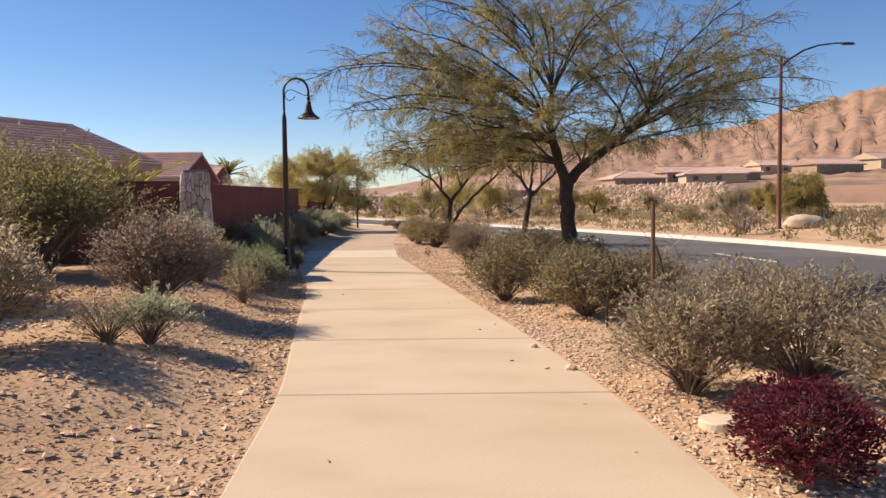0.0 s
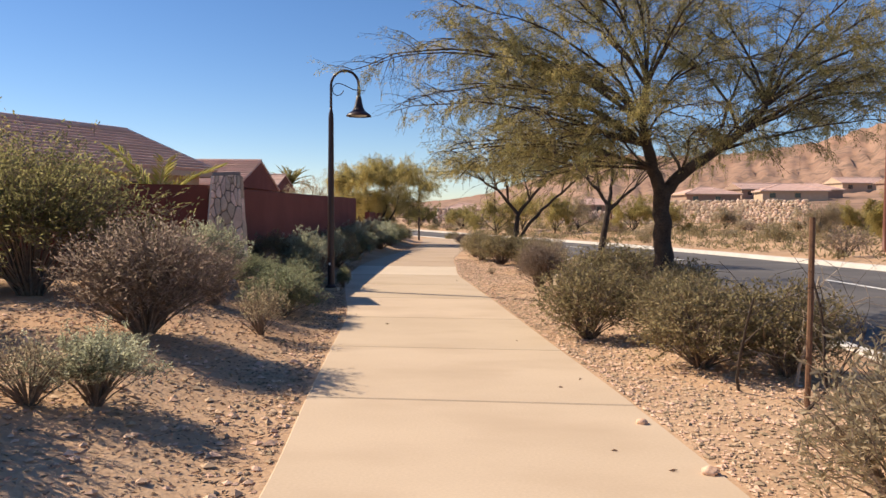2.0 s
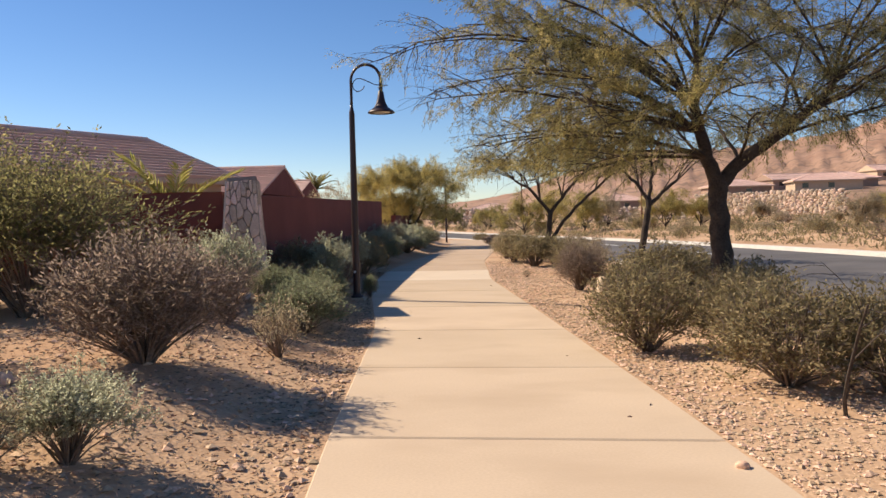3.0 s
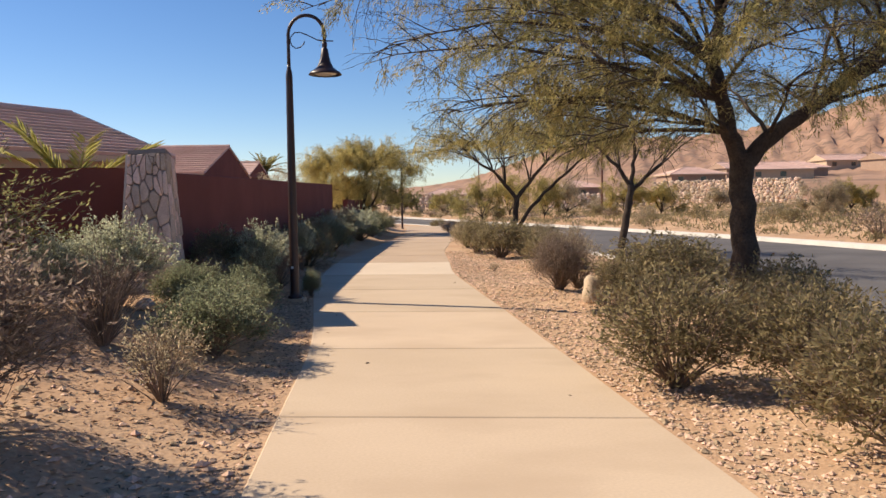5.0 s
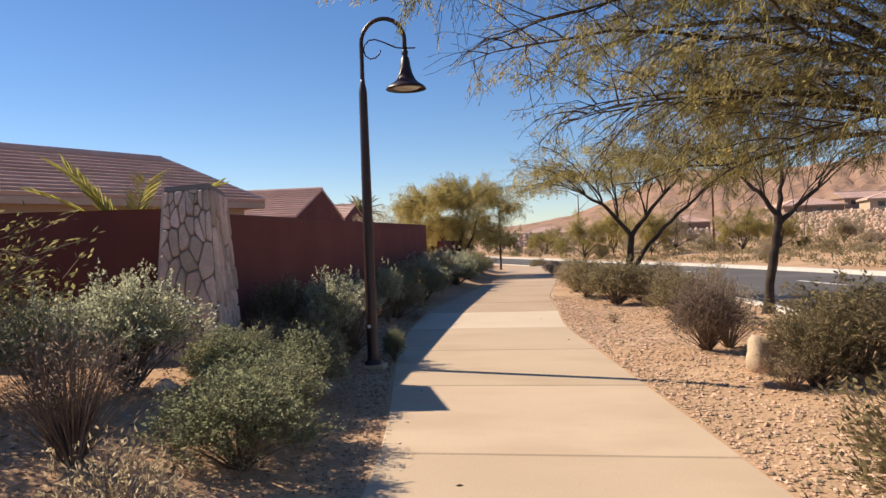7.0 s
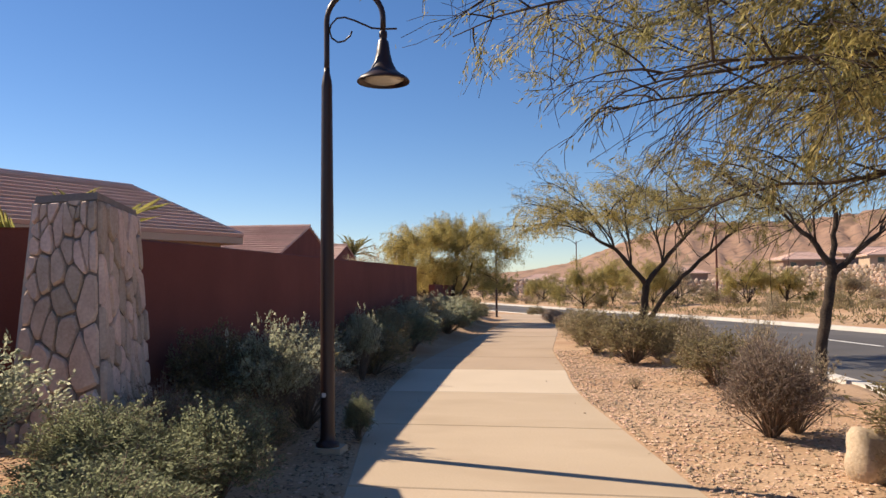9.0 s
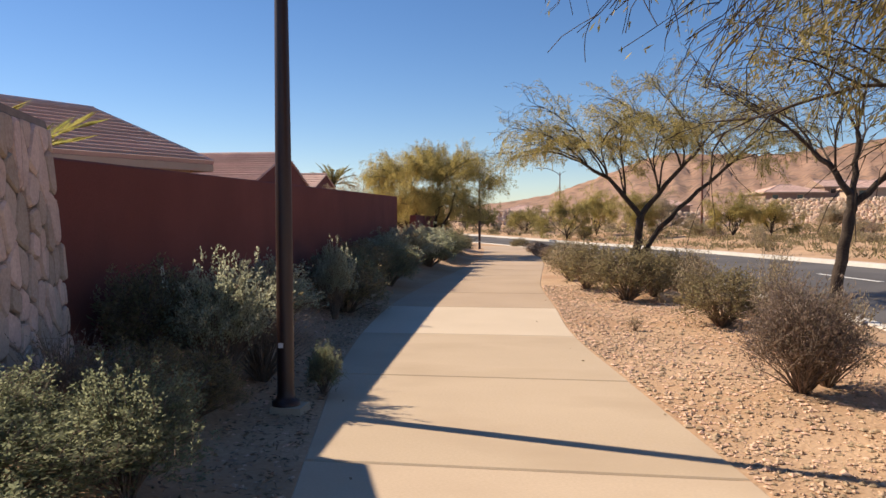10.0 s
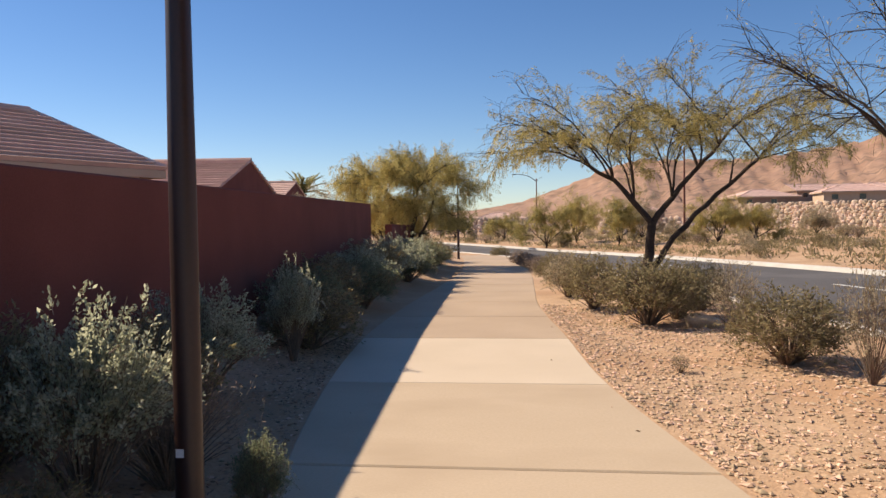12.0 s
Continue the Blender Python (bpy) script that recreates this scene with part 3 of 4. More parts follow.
def make_bush(seed, stems, twigs, leaves, length, width, stem_r=0.011, low=-0.55, fill=0.5, wild=0.08, twig_len=0.16, lumps=0.10):
    """Stem and leaf meshes of a shrub about 1 m wide and 1 m high, standing on its origin."""
    rng = np.random.default_rng(seed)
    S = Shape()

    def spread(n):
        """Places in the outer part of a lumpy dome."""
        w = rng.uniform(low, 1.0, n)
        th = rng.uniform(0, 2 * math.pi, n)
        c = np.sqrt(1 - w * w)
        d = np.stack([c * np.cos(th), c * np.sin(th), w], 1)
        r = (1 - (1 - fill) * rng.random(n) ** 1.6) * (1 + lumps * np.sin(3 * th + 4 * w + seed) + 0.6 * lumps * np.sin(7 * th - 5 * w) + wild * rng.normal(size=n))
        return d, d * r[:, None] * np.array([0.5, 0.5, 0.46]) + np.array([0, 0, 0.50])

    d, tips = spread(stems)
    for k in range(stems):
        base = np.append(d[k, :2] * 0.05 * rng.random(), 0.0)
        tip = tips[k] * np.array([0.96, 0.96, 0.97])
        mid = base + (tip - base) * np.array([0.35, 0.35, 0.55]) + rng.normal(size=3) * 0.02
        line = [(1 - t) ** 2 * base + 2 * t * (1 - t) * mid + t * t * tip for t in (0, 0.33, 0.66, 1)]
        S.tube(line, [stem_r, stem_r * 0.7, stem_r * 0.45, stem_r * 0.18], 4, False)
    d, tips = spread(twigs)
    out = d * 0.8 + np.array([0, 0, 0.45]) + rng.normal(size=(twigs, 3)) * 0.35
    out /= np.linalg.norm(out, axis=1, keepdims=True)
    ln = twig_len * rng.uniform(0.5, 1.3, twigs)[:, None]
    foot = tips - out * ln
    for a, b in zip(foot, tips):
        S.tube([a, b], [stem_r * 0.24, stem_r * 0.08], 3, False)
    L = Shape()
    if leaves:
        u = rng.uniform(0.1, 1.1, (twigs, leaves, 1))
        P = (foot[:, None] + (tips - foot)[:, None] * u).reshape(-1, 3) + rng.normal(size=(twigs * leaves, 3)) * 0.012
        D = np.repeat(out, leaves, 0) + rng.normal(size=(twigs * leaves, 3)) * 0.6
        L.quads(leaf_quads(P, D, length, width, rng))
    return S, L


BUSH = {}


def bush_kind(key, mat, twig_mat, variants=2, **kw):
    out = []
    for v in range(variants):
        s, l = make_bush(hash(key) % 1 + 17 * v + sum(map(ord, key)), **kw)
        out.append((s.mesh("branchwork", twig_mat), l.mesh("foliage", mat)))
    BUSH[key] = out


bush_kind("sage", M_SAGE, M_TWIG, 3, stems=64, twigs=900, leaves=9, length=0.046, width=0.013)
bush_kind("olive", M_DULL, M_TWIG, 3, stems=56, twigs=850, leaves=9, length=0.044, width=0.015, low=-0.75)
bush_kind("dry", M_PURPLE, M_TWIG, 2, stems=120, twigs=1500, leaves=7, length=0.036, width=0.010, stem_r=0.009, twig_len=0.24)
bush_kind("wispy", M_PURPLE, M_TWIG, 2, stems=130, twigs=420, leaves=3, length=0.034, width=0.009, stem_r=0.008, wild=0.16, twig_len=0.26, low=-0.2)
bush_kind("twiggy", M_SAGE, M_TWIG, 2, stems=46, twigs=320, leaves=6, length=0.05, width=0.014, stem_r=0.010, wild=0.16, twig_len=0.22)
bush_kind("silver", M_SILVER, M_TWIG, 3, stems=60, twigs=640, leaves=24, length=0.030, width=0.015, low=-0.12, lumps=0.20, wild=0.13, twig_len=0.2)
bush_kind("fresh", M_FRESH, M_TWIG, 3, stems=50, twigs=1150, leaves=14, length=0.028, width=0.014, low=-0.55, lumps=0.14)
bush_kind("creosote", M_GREEN, M_TWIG, 2, stems=85, twigs=2000, leaves=12, length=0.024, width=0.008, stem_r=0.007, wild=0.16, lumps=0.20, fill=0.30, low=-0.45)
bush_kind("creosote_yellow", M_OLIVE, M_TWIG, 1, stems=80, twigs=2400, leaves=12, length=0.022, width=0.008, stem_r=0.007, wild=0.16, lumps=0.20, fill=0.30, low=-0.45)
bush_kind("crimson", M_CRIMSON, M_TWIG, 1, stems=54, twigs=800, leaves=9, length=0.055, width=0.020, low=-0.8)
bush_kind("brown", M_PURPLE, M_TWIG, 1, stems=40, twigs=300, leaves=8, length=0.06, width=0.03, low=-0.9)
bush_kind("far_sage", M_SAGE, M_TWIG, 2, stems=30, twigs=260, leaves=5, length=0.09, width=0.03, low=-0.8, wild=0.14)
bush_kind("far_dry", M_PURPLE, M_TWIG, 2, stems=50, twigs=260, leaves=3, length=0.09, width=0.02, low=-0.6, wild=0.14)
bush_kind("far_olive", M_DULL, M_TWIG, 2, stems=30, twigs=260, leaves=5, length=0.09, width=0.03, low=-0.8, wild=0.14)
LABELS = {
    "sage": ("rounded grey-tan desert shrub with bare lower stems", "shrub"),
    "olive": ("rounded dull olive shrub on gravel beside the path", "shrub"),
    "dry": ("leafless purplish grey twiggy shrub", "shrub"),
    "wispy": ("thin leafless grey shrub of upright twigs", "shrub"),
    "twiggy": ("small sparse half-dry shrub with thin stems", "shrub"),
    "silver": ("silvery green leafy shrub at the foot of the wall", "shrub"),
    "fresh": ("low grey-green leafy shrub beside the path", "shrub"),
    "creosote": ("tall loose green desert shrub behind the others", "shrub"),
    "creosote_yellow": ("tall loose yellow-green desert shrub", "shrub"),
    "crimson": ("low dark crimson-leaved shrub beside the path", "shrub"),
    "far_sage": ("small grey-tan desert shrub beyond the road", "shrub"),
    "far_dry": ("small dry purplish shrub beyond the road", "shrub"),
    "far_olive": ("small olive desert shrub beyond the road", "shrub"),
    "brown": ("low brownish shrub at the path's far bend", "shrub"),
}
count = {}


def bush(key, x, y, w, h, z=None, turn=None):
    k = count[key] = count.get(key, -1) + 1
    v = k % len(BUSH[key])
    z = ground_at(x, y) - 0.01 if z is None else z
    ob = thing("shrub", Matrix.LocRotScale((x, y, z), Euler((0, 0, (k * 2.4 if turn is None else turn))), (w, w, h)), *LABELS[key], group="")
    for nm, me in zip(("branchwork", "foliage"), BUSH[key][v]):
        part(nm, me, None, ob)["kind"] = "stuff"
    return ob


# between the path and the wall
for b in (("dry", -2.38, 6.0, 1.5, 1.12), ("sage", -2.75, 3.0, 1.25, 1.10), ("silver", -1.72, 3.92, 0.7, 0.50), ("twiggy", -1.95, 3.6, 0.7, 0.45), ("twiggy", -2.9, 1.3, 0.9, 0.50), ("twiggy", -1.77, 7.38, 0.6, 0.62),
          ("fresh", -2.0, 9.0, 0.95, 0.62), ("fresh", -2.2, 9.75, 0.9, 0.58), ("wispy", -2.65, 8.35, 0.85, 0.85), ("silver", -3.45, 10.15, 1.1, 0.92), ("silver", -3.75, 9.6, 0.9, 0.80),
          ("creosote", -5.3, 8.9, 3.0, 2.1), ("creosote", -4.8, 5.3, 2.0, 1.75), ("creosote_yellow", -6.9, 9.4, 2.7, 2.30), ("sage", -4.6, 4.4, 1.5, 1.20), ("creosote", -8.4, 9.2, 2.4, 1.70),
          ("fresh", -2.36, 11.15, 0.75, 0.66), ("fresh", -2.6, 10.6, 1.1, 0.45), ("fresh", -2.95, 10.9, 0.8, 0.50), ("olive", -2.75, 12.6, 0.7, 0.45), ("fresh", -2.22, 13.7, 0.28, 0.42),
          # olive at (-3.3, 14.5) and (-3.45, 13.4): darker leaves stand in for wall shade
          ("olive", -3.3, 14.5, 1.0, 0.75), ("silver", -2.95, 13.4, 0.85, 0.95), ("olive", -2.95, 12.1, 0.9, 0.50), ("silver", -3.4, 15.7, 0.95, 0.85), ("olive", -3.45, 13.4, 0.9, 0.85), ("wispy", -2.8, 13.9, 0.8, 0.70),
          ("silver", -3.35, 17.8, 0.5, 1.00), ("olive", -3.4, 18.6, 1.2, 0.75), ("fresh", -3.75, 19.6, 1.2, 0.84), ("olive", -4.0, 21.2, 1.3, 0.88), ("fresh", -3.75, 22.8, 1.2, 0.84), ("silver", -4.1, 24.0, 1.3, 0.97),
          ("olive", -4.2, 25.5, 1.4, 1.01), ("silver", -4.15, 27.2, 1.4, 1.06), ("fresh", -4.0, 28.9, 1.4, 0.92), ("silver", -4.3, 30.6, 1.5, 1.06), ("fresh", -4.15, 32.4, 1.4, 1.00), ("olive", -4.3, 34.4, 1.5, 1.00), ("silver", -4.5, 36.5, 1.5, 0.90), ("fresh", -4.6, 38.6, 1.3, 0.70), ("twiggy", -5.0, 42.0, 1.3, 0.70),
          ("wispy", -2.95, 11.6, 0.7, 0.60), ("twiggy", -2.3, 0.4, 0.9, 0.60)):
    bush(*b)
# between the path and the road
for b in (("sage", 2.68, 2.75, 1.15, 0.92), ("sage", 3.6, 2.9, 1.2, 1.0), ("sage", 3.5, 3.9, 1.1, 0.95), ("crimson", 2.74, 1.02, 0.78, 0.56), ("sage", 3.9, 1.6, 1.3, 1.05),
          ("olive", 1.76, 8.25, 1.18, 0.95), ("olive", 2.62, 6.6, 1.25, 0.9), ("olive", 2.55, 7.7, 1.0, 0.85), ("olive", 3.3, 6.4, 1.1, 0.9), ("olive", 2.65, 12.7, 1.75, 0.98), ("olive", 3.25, 13.6, 1.0, 0.75), ("sage", 3.3, 15.6, 0.8, 0.5), ("olive", 2.1, 12.2, 0.8, 0.75),
          ("dry", 1.44, 14.2, 0.9, 0.92), ("twiggy", 1.75, 14.6, 0.8, 0.9), ("olive", 1.58, 18.0, 1.25, 0.8), ("olive", 0.66, 21.05, 1.4, 1.0), ("olive", 0.05, 23.1, 1.05, 0.95), ("olive", 1.78, 23.2, 1.0, 0.86), ("olive", 1.2, 21.9, 1.1, 0.85),
          ("sage", -0.25, 25.6, 1.0, 0.9), ("olive", -0.35, 29.0, 1.1, 0.85), ("twiggy", 1.95, 17.0, 0.6, 1.1), ("twiggy", 0.48, 17.6, 0.22, 0.2), ("twiggy", 1.85, 12.0, 0.55, 0.4), ("twiggy", 1.65, 20.4, 0.7, 1.0),
          ("brown", -0.75, 34.0, 0.9, 0.6), ("brown", -1.0, 36.3, 0.8, 0.55), ("brown", -1.25, 38.5, 0.9, 0.6), ("brown", -1.6, 41.0, 0.9, 0.6), ("olive", -2.9, 53.5, 1.2, 0.8), ("olive", 3.0, 9.3, 1.1, 0.8), ("olive", 3.2, 10.2, 1.1, 0.85)):
    bush(*b)
# beyond the road
rng = random.Random(3)
for k in range(70):
    y = rng.uniform(12, 100)
    x = float(far_kerb(y)) + 1.5 + rng.random() ** 1.5 * 26
    sz = rng.uniform(0.6, 1.7)
    bush(rng.choice(["far_sage", "far_dry", "far_olive", "far_sage"]), x, y, sz, sz * rng.uniform(0.5, 0.9))


def grow(S, twigs, rng, p, d, length, radius, depth, spread, up, sides=6, flat=0.55, floor=0.0):
    """One limb and its branches; the ends of the last ones are gathered in twigs."""
    pts, rad = [p], [radius]
    n = 5 if depth > 1 else 3
    for i in range(n):
        d = d + rng.normal(size=3) * (0.17 if depth > 1 else 0.14) + np.array([0, 0, up * 0.10 if depth > 1 else -0.06 - 0.20 * (depth == 0)])
        if p[2] < floor:
            d[2] = abs(d[2]) + 0.1
        d = d / np.linalg.norm(d)
        p = p + d * length / n
        pts.append(p)
        rad.append(radius * (1 - 0.55 * (i + 1) / n))
    S.tube(pts, rad, sides if depth > 1 else 3, False)
    if depth == 0:
        twigs.append((pts, d))
        return
    if depth == 1:
        twigs.append((pts, d))
    kids = [4, 4, 4, 4][min(depth - 1, 3)]
    for k in range(kids):
        t = 0.30 + 0.70 * (k + rng.uniform(0.2, 0.95)) / kids
        i = min(int(t * n), n - 1)
        o = pts[i] + (pts[i + 1] - pts[i]) * (t * n - i)
        e = pts[i + 1] - pts[i]
        e = e / np.linalg.norm(e)
        q = rng.normal(size=3)
        q -= e * np.dot(q, e)
        q /= np.linalg.norm(q)
        dd = e * math.cos(spread) + q * math.sin(spread) * np.array([1, 1, flat])
        grow(S, twigs, rng, o, dd, length * rng.uniform(0.45, 0.70), max(rad[i + 1] * 0.55, 0.0025), depth - 1, spread, up, max(3, sides - 2), flat, floor)


def make_tree(name, x, y, z, trunk, limbs, depth, leaf_mats, label, leaves=26, length=0.07, width=0.012, droop=0.5, seed=1, spread=0.7, r0=0.14, up=0.6, bare=0.0, group="", hang=0.25, floor=0.0):
    """trunk: stations in metres from the foot; limbs: (direction, length, radius, station)."""
    rng = np.random.default_rng(seed)
    t = thing(name, (x, y, z), label, "tree", group)
    T = Shape()
    pts = [np.array(p, float) for p in trunk]
    fine = []
    for i in range(len(pts) - 1):
        for k in range(3):
            fine.append(pts[i] + (pts[i + 1] - pts[i]) * k / 3 + rng.normal(size=3) * np.array([0.012, 0.012, 0]) * (i + k > 0))
    fine.append(pts[-1])
    T.tube(fine, [r0 * (1 + 0.4 * math.exp(-4 * i / 3) - 0.22 * i / len(fine)) * rng.uniform(0.95, 1.05) for i in range(len(fine))], 12, False)
    part("trunk", T, M_BARK, t, smooth=True)
    allt = []
    for d, ln, r, st in limbs:
        S, tw = Shape(), []
        d = np.array(d, float)
        d /= np.linalg.norm(d)
        grow(S, tw, rng, pts[st] - d * 0.05, d, ln, r, depth, spread, up, 8, 0.55, floor)
        part("limb", S, M_BARK, t, smooth=True)
        allt += tw
    groups = [([], []) for _ in leaf_mats]
    for tp, d in allt:
        if rng.random() < bare:
            continue
        g = groups[int(rng.choice(len(leaf_mats), p=[[1.0], [0.6, 0.4], [0.5, 0.25, 0.25]][len(leaf_mats) - 1]))]
        u = rng.uniform(0.05, 1.15, leaves)
        k = np.minimum((u * (len(tp) - 1)).astype(int), len(tp) - 2)
        a, b = np.array(tp)[k], np.array(tp)[k + 1]
        f = (u * (len(tp) - 1) - k)[:, None]
        P = a + (b - a) * f + rng.normal(size=(leaves, 3)) * 0.04 - np.array([0, 0, 1]) * (rng.random((leaves, 1)) ** 2) * hang
        D = d * 0.7 + rng.normal(size=(leaves, 3)) * 0.42 - np.array([0, 0, droop])
        ok = P[:, 2] > floor
        g[0].append(P[ok])
        g[1].append(D[ok])
    for (P, D), m in zip(groups, leaf_mats):
        if P:
            L = Shape()
            L.quads(leaf_quads(np.concatenate(P), np.concatenate(D), length, width, rng))
            part("crown", L, m, t)
    return t


def make_mesquite(name, x, y, z, stems, limbs, mats, label, seed, leaf=(0.062, 0.009), per_twig=70, gap=0.24, side=1.0, sag=(-4, -20), whip=0.75, bare=0.0, floor=1.9, twig_gap=0.12, limb_r=0.026, hang=0.08):
    """A spreading desert tree. stems: (line, first radius, last radius), the first one the trunk;
    limbs: (stem, station, bearing, elevation, length). Limbs arch over, carry side branches in flat fans, and those carry twigs with hanging leaves."""
    rng = np.random.default_rng(seed)
    t = thing(name, (x, y, z), label, "tree")
    lines = [[np.array(p, float) for p in line] for line, _, _ in stems]
    T = Shape()
    for k, (line, ra, rb) in enumerate(stems):
        fine, pts = [], lines[k]
        for i in range(len(pts) - 1):
            for j in range(3):
                fine.append(pts[i] + (pts[i + 1] - pts[i]) * j / 3 + rng.normal(size=3) * 0.012 * (i + j > 0))
        fine.append(pts[-1])
        n = len(fine)
        T.tube(fine, [(ra + (rb - ra) * i / (n - 1)) * (1 + (0.4 * math.exp(-1.3 * i) if k == 0 else 0)) * rng.uniform(0.94, 1.06) for i in range(n)], 12, False)
    part("trunk", T, M_BARK, t, smooth=True)
    sprays = []

    def bough(S, p, bearing, el0, el1, length, r, n, sides, wob):
        pts = [p]
        for i in range(n):
            el = math.radians(el0 + (el1 - el0) * (i + 0.5) / n)
            bearing += rng.normal() * wob
            el += rng.normal() * wob * 0.7
            p = p + np.array([math.cos(bearing) * math.cos(el), math.sin(bearing) * math.cos(el), math.sin(el)]) * length / n
            pts.append(p)
        S.tube(pts, [max(r * (1 - 0.88 * i / n), 0.0022) for i in range(n + 1)], sides, False)
        return pts

    def along(pts, f):
        g = f * (len(pts) - 1)
        i = min(int(g), len(pts) - 2)
        d = pts[i + 1] - pts[i]
        return pts[i] + d * (g - i), math.atan2(d[1], d[0]), math.degrees(math.asin(d[2] / np.linalg.norm(d)))

    for k, st, bearing, el, length in limbs:
        S = Shape()
        length = length * rng.uniform(0.93, 1.07)
        main = bough(S, lines[k][st], math.radians(bearing), el, rng.uniform(sag[1], sag[0]) + 0.9 * max(el - 42, 0), length, limb_r * (0.6 + 0.13 * length), 11, 6, 0.13)
        count = int(length * 0.8 / gap)
        for i in range(count):
            f = 0.2 + 0.78 * (i + rng.uniform(0, 1)) / count
            p, b, e = along(main, f)
            sg = 1 if i % 2 else -1
            ln = side * (0.5 + 0.9 * (1 - f)) * rng.uniform(0.6, 1.3)
            e2 = e * 0.6 + rng.uniform(-18, 46)
            br = bough(S, p, b + sg * rng.uniform(0.4, 1.0), e2, e2 - rng.uniform(15, 45), ln, 0.008, 5, 4, 0.18)
            spray = []
            full = f < whip or rng.random() < 0.2
            for q in range(max(2, int(ln / twig_gap))):
                g = 0.15 + 0.85 * (q + rng.uniform(0, 1)) / max(2, int(ln / twig_gap))
                p2, b2, e3 = along(br, min(g, 0.999))
                e3 += rng.uniform(-25, 20)
                tw = bough(S, p2, b2 + rng.choice((-1, 1)) * rng.uniform(0.3, 1.0), e3, e3 - rng.uniform(5, 40), rng.uniform(0.18, 0.42), 0.003, 3, 3, 0.2)
                if full and rng.random() >= bare:
                    spray.append((tw, 1.0))
                elif rng.random() < 0.4:
                    spray.append((tw, 0.12))
            sprays.append(spray)
        part("limb", S, M_BARK, t, smooth=True)
    heaps = [([], []) for _ in mats]
    share = [[1.0], [0.6, 0.4], [0.45, 0.3, 0.25]][len(mats) - 1]
    for spray in sprays:
        heap = heaps[int(rng.choice(len(mats), p=share))]
        for tw, much in spray:
            n = max(2, int(per_twig * much * rng.uniform(0.6, 1.3)))
            u = rng.uniform(0.0, 1.1, n) * (len(tw) - 1)
            i = np.minimum(u.astype(int), len(tw) - 2)
            A = np.array(tw)
            d = A[i + 1] - A[i]
            P = A[i] + d * (u - i)[:, None]
            drop = rng.random((n, 1)) ** 1.5 * hang
            P = P + rng.normal(size=(n, 3)) * 0.016 - np.array([0, 0, 1]) * drop
            D = d / np.linalg.norm(d, axis=1, keepdims=True) * 0.6 + rng.normal(size=(n, 3)) * 0.38 - np.array([0.06, 0, 0.42])
            ok = P[:, 2] > floor
            heap[0].append(P[ok])
            heap[1].append(D[ok])
    for (P, D), m in zip(heaps, mats):
        L = Shape()
        L.quads(leaf_quads(np.concatenate(P), np.concatenate(D), leaf[0], leaf[1], rng))
        part("crown", L, m, t)
    return t


make_mesquite("mesquite_tree", 3.12, 10.95, -0.05,
              [([(0, 0, 0), (-0.03, 0, 0.5), (-0.02, 0.02, 1.0), (-0.05, 0, 1.5), (-0.06, 0, 1.88)], 0.15, 0.12),
               ([(-0.06, 0, 1.80), (-0.18, -0.04, 2.1), (-0.30, -0.08, 2.45), (-0.36, -0.08, 2.8), (-0.30, -0.02, 3.3)], 0.105, 0.05),
               ([(-0.05, 0, 1.74), (0.22, -0.03, 2.05), (0.62, -0.08, 2.32), (1.0, -0.12, 2.6), (1.35, -0.12, 3.0)], 0.10, 0.045)],
              [(1, 1, 195, 22, 3.0), (1, 1, 150, 25, 3.2), (1, 1, 240, 28, 2.2), (1, 1, 172, 16, 3.2), (1, 2, 171, 30, 4.7), (1, 3, 180, 41, 5.0), (1, 3, 188, 36, 4.6), (1, 1, 205, 10, 2.3), (1, 1, 160, 8, 2.8), (1, 2, 190, 18, 3.1), (1, 2, 240, 22, 2.4), (1, 2, 120, 20, 3.0),
               (1, 2, 183, 34, 4.4), (1, 2, 215, 32, 3.2), (1, 2, 130, 35, 3.4), (1, 2, 265, 35, 2.2), (1, 2, 160, 28, 3.9),
               (1, 3, 172, 45, 4.3), (1, 3, 202, 46, 3.4), (1, 3, 110, 45, 3.2), (1, 3, 290, 45, 2.2), (1, 3, 228, 50, 2.6),
               (1, 4, 160, 62, 3.3), (1, 4, 230, 65, 2.4), (1, 4, 60, 65, 2.8), (1, 4, 300, 65, 2.2), (1, 4, 190, 56, 3.2), (1, 4, 90, 80, 3.0), (1, 4, 250, 78, 2.6), (1, 4, 0, 74, 3.2), (1, 3, 20, 60, 2.8), (1, 4, 200, 74, 2.7), (1, 3, 185, 60, 3.4),
               (2, 2, 280, 25, 2.1), (2, 2, 75, 30, 2.8), (2, 2, 330, 20, 2.6),
               (2, 3, 350, 28, 3.2), (2, 3, 310, 35, 3.0), (2, 3, 45, 35, 3.0), (2, 3, 20, 30, 3.2),
               (2, 4, 0, 45, 3.2), (2, 4, 330, 55, 2.8), (2, 4, 60, 55, 2.8), (2, 4, 120, 65, 2.6), (2, 4, 270, 60, 2.1), (2, 4, 15, 35, 3.4), (2, 4, 180, 78, 2.6), (2, 4, 350, 68, 3.2), (2, 2, 300, 55, 2.2), (2, 2, 60, 65, 3.0), (2, 3, 200, 70, 2.4), (2, 1, 270, 40, 2.1), (2, 1, 90, 45, 2.8)],
              [M_OLIVE, M_GREEN, M_YELLOW], "large mesquite tree with olive drooping foliage between path and road", 4, leaf=(0.052, 0.008), gap=0.14, per_twig=60, whip=0.64)
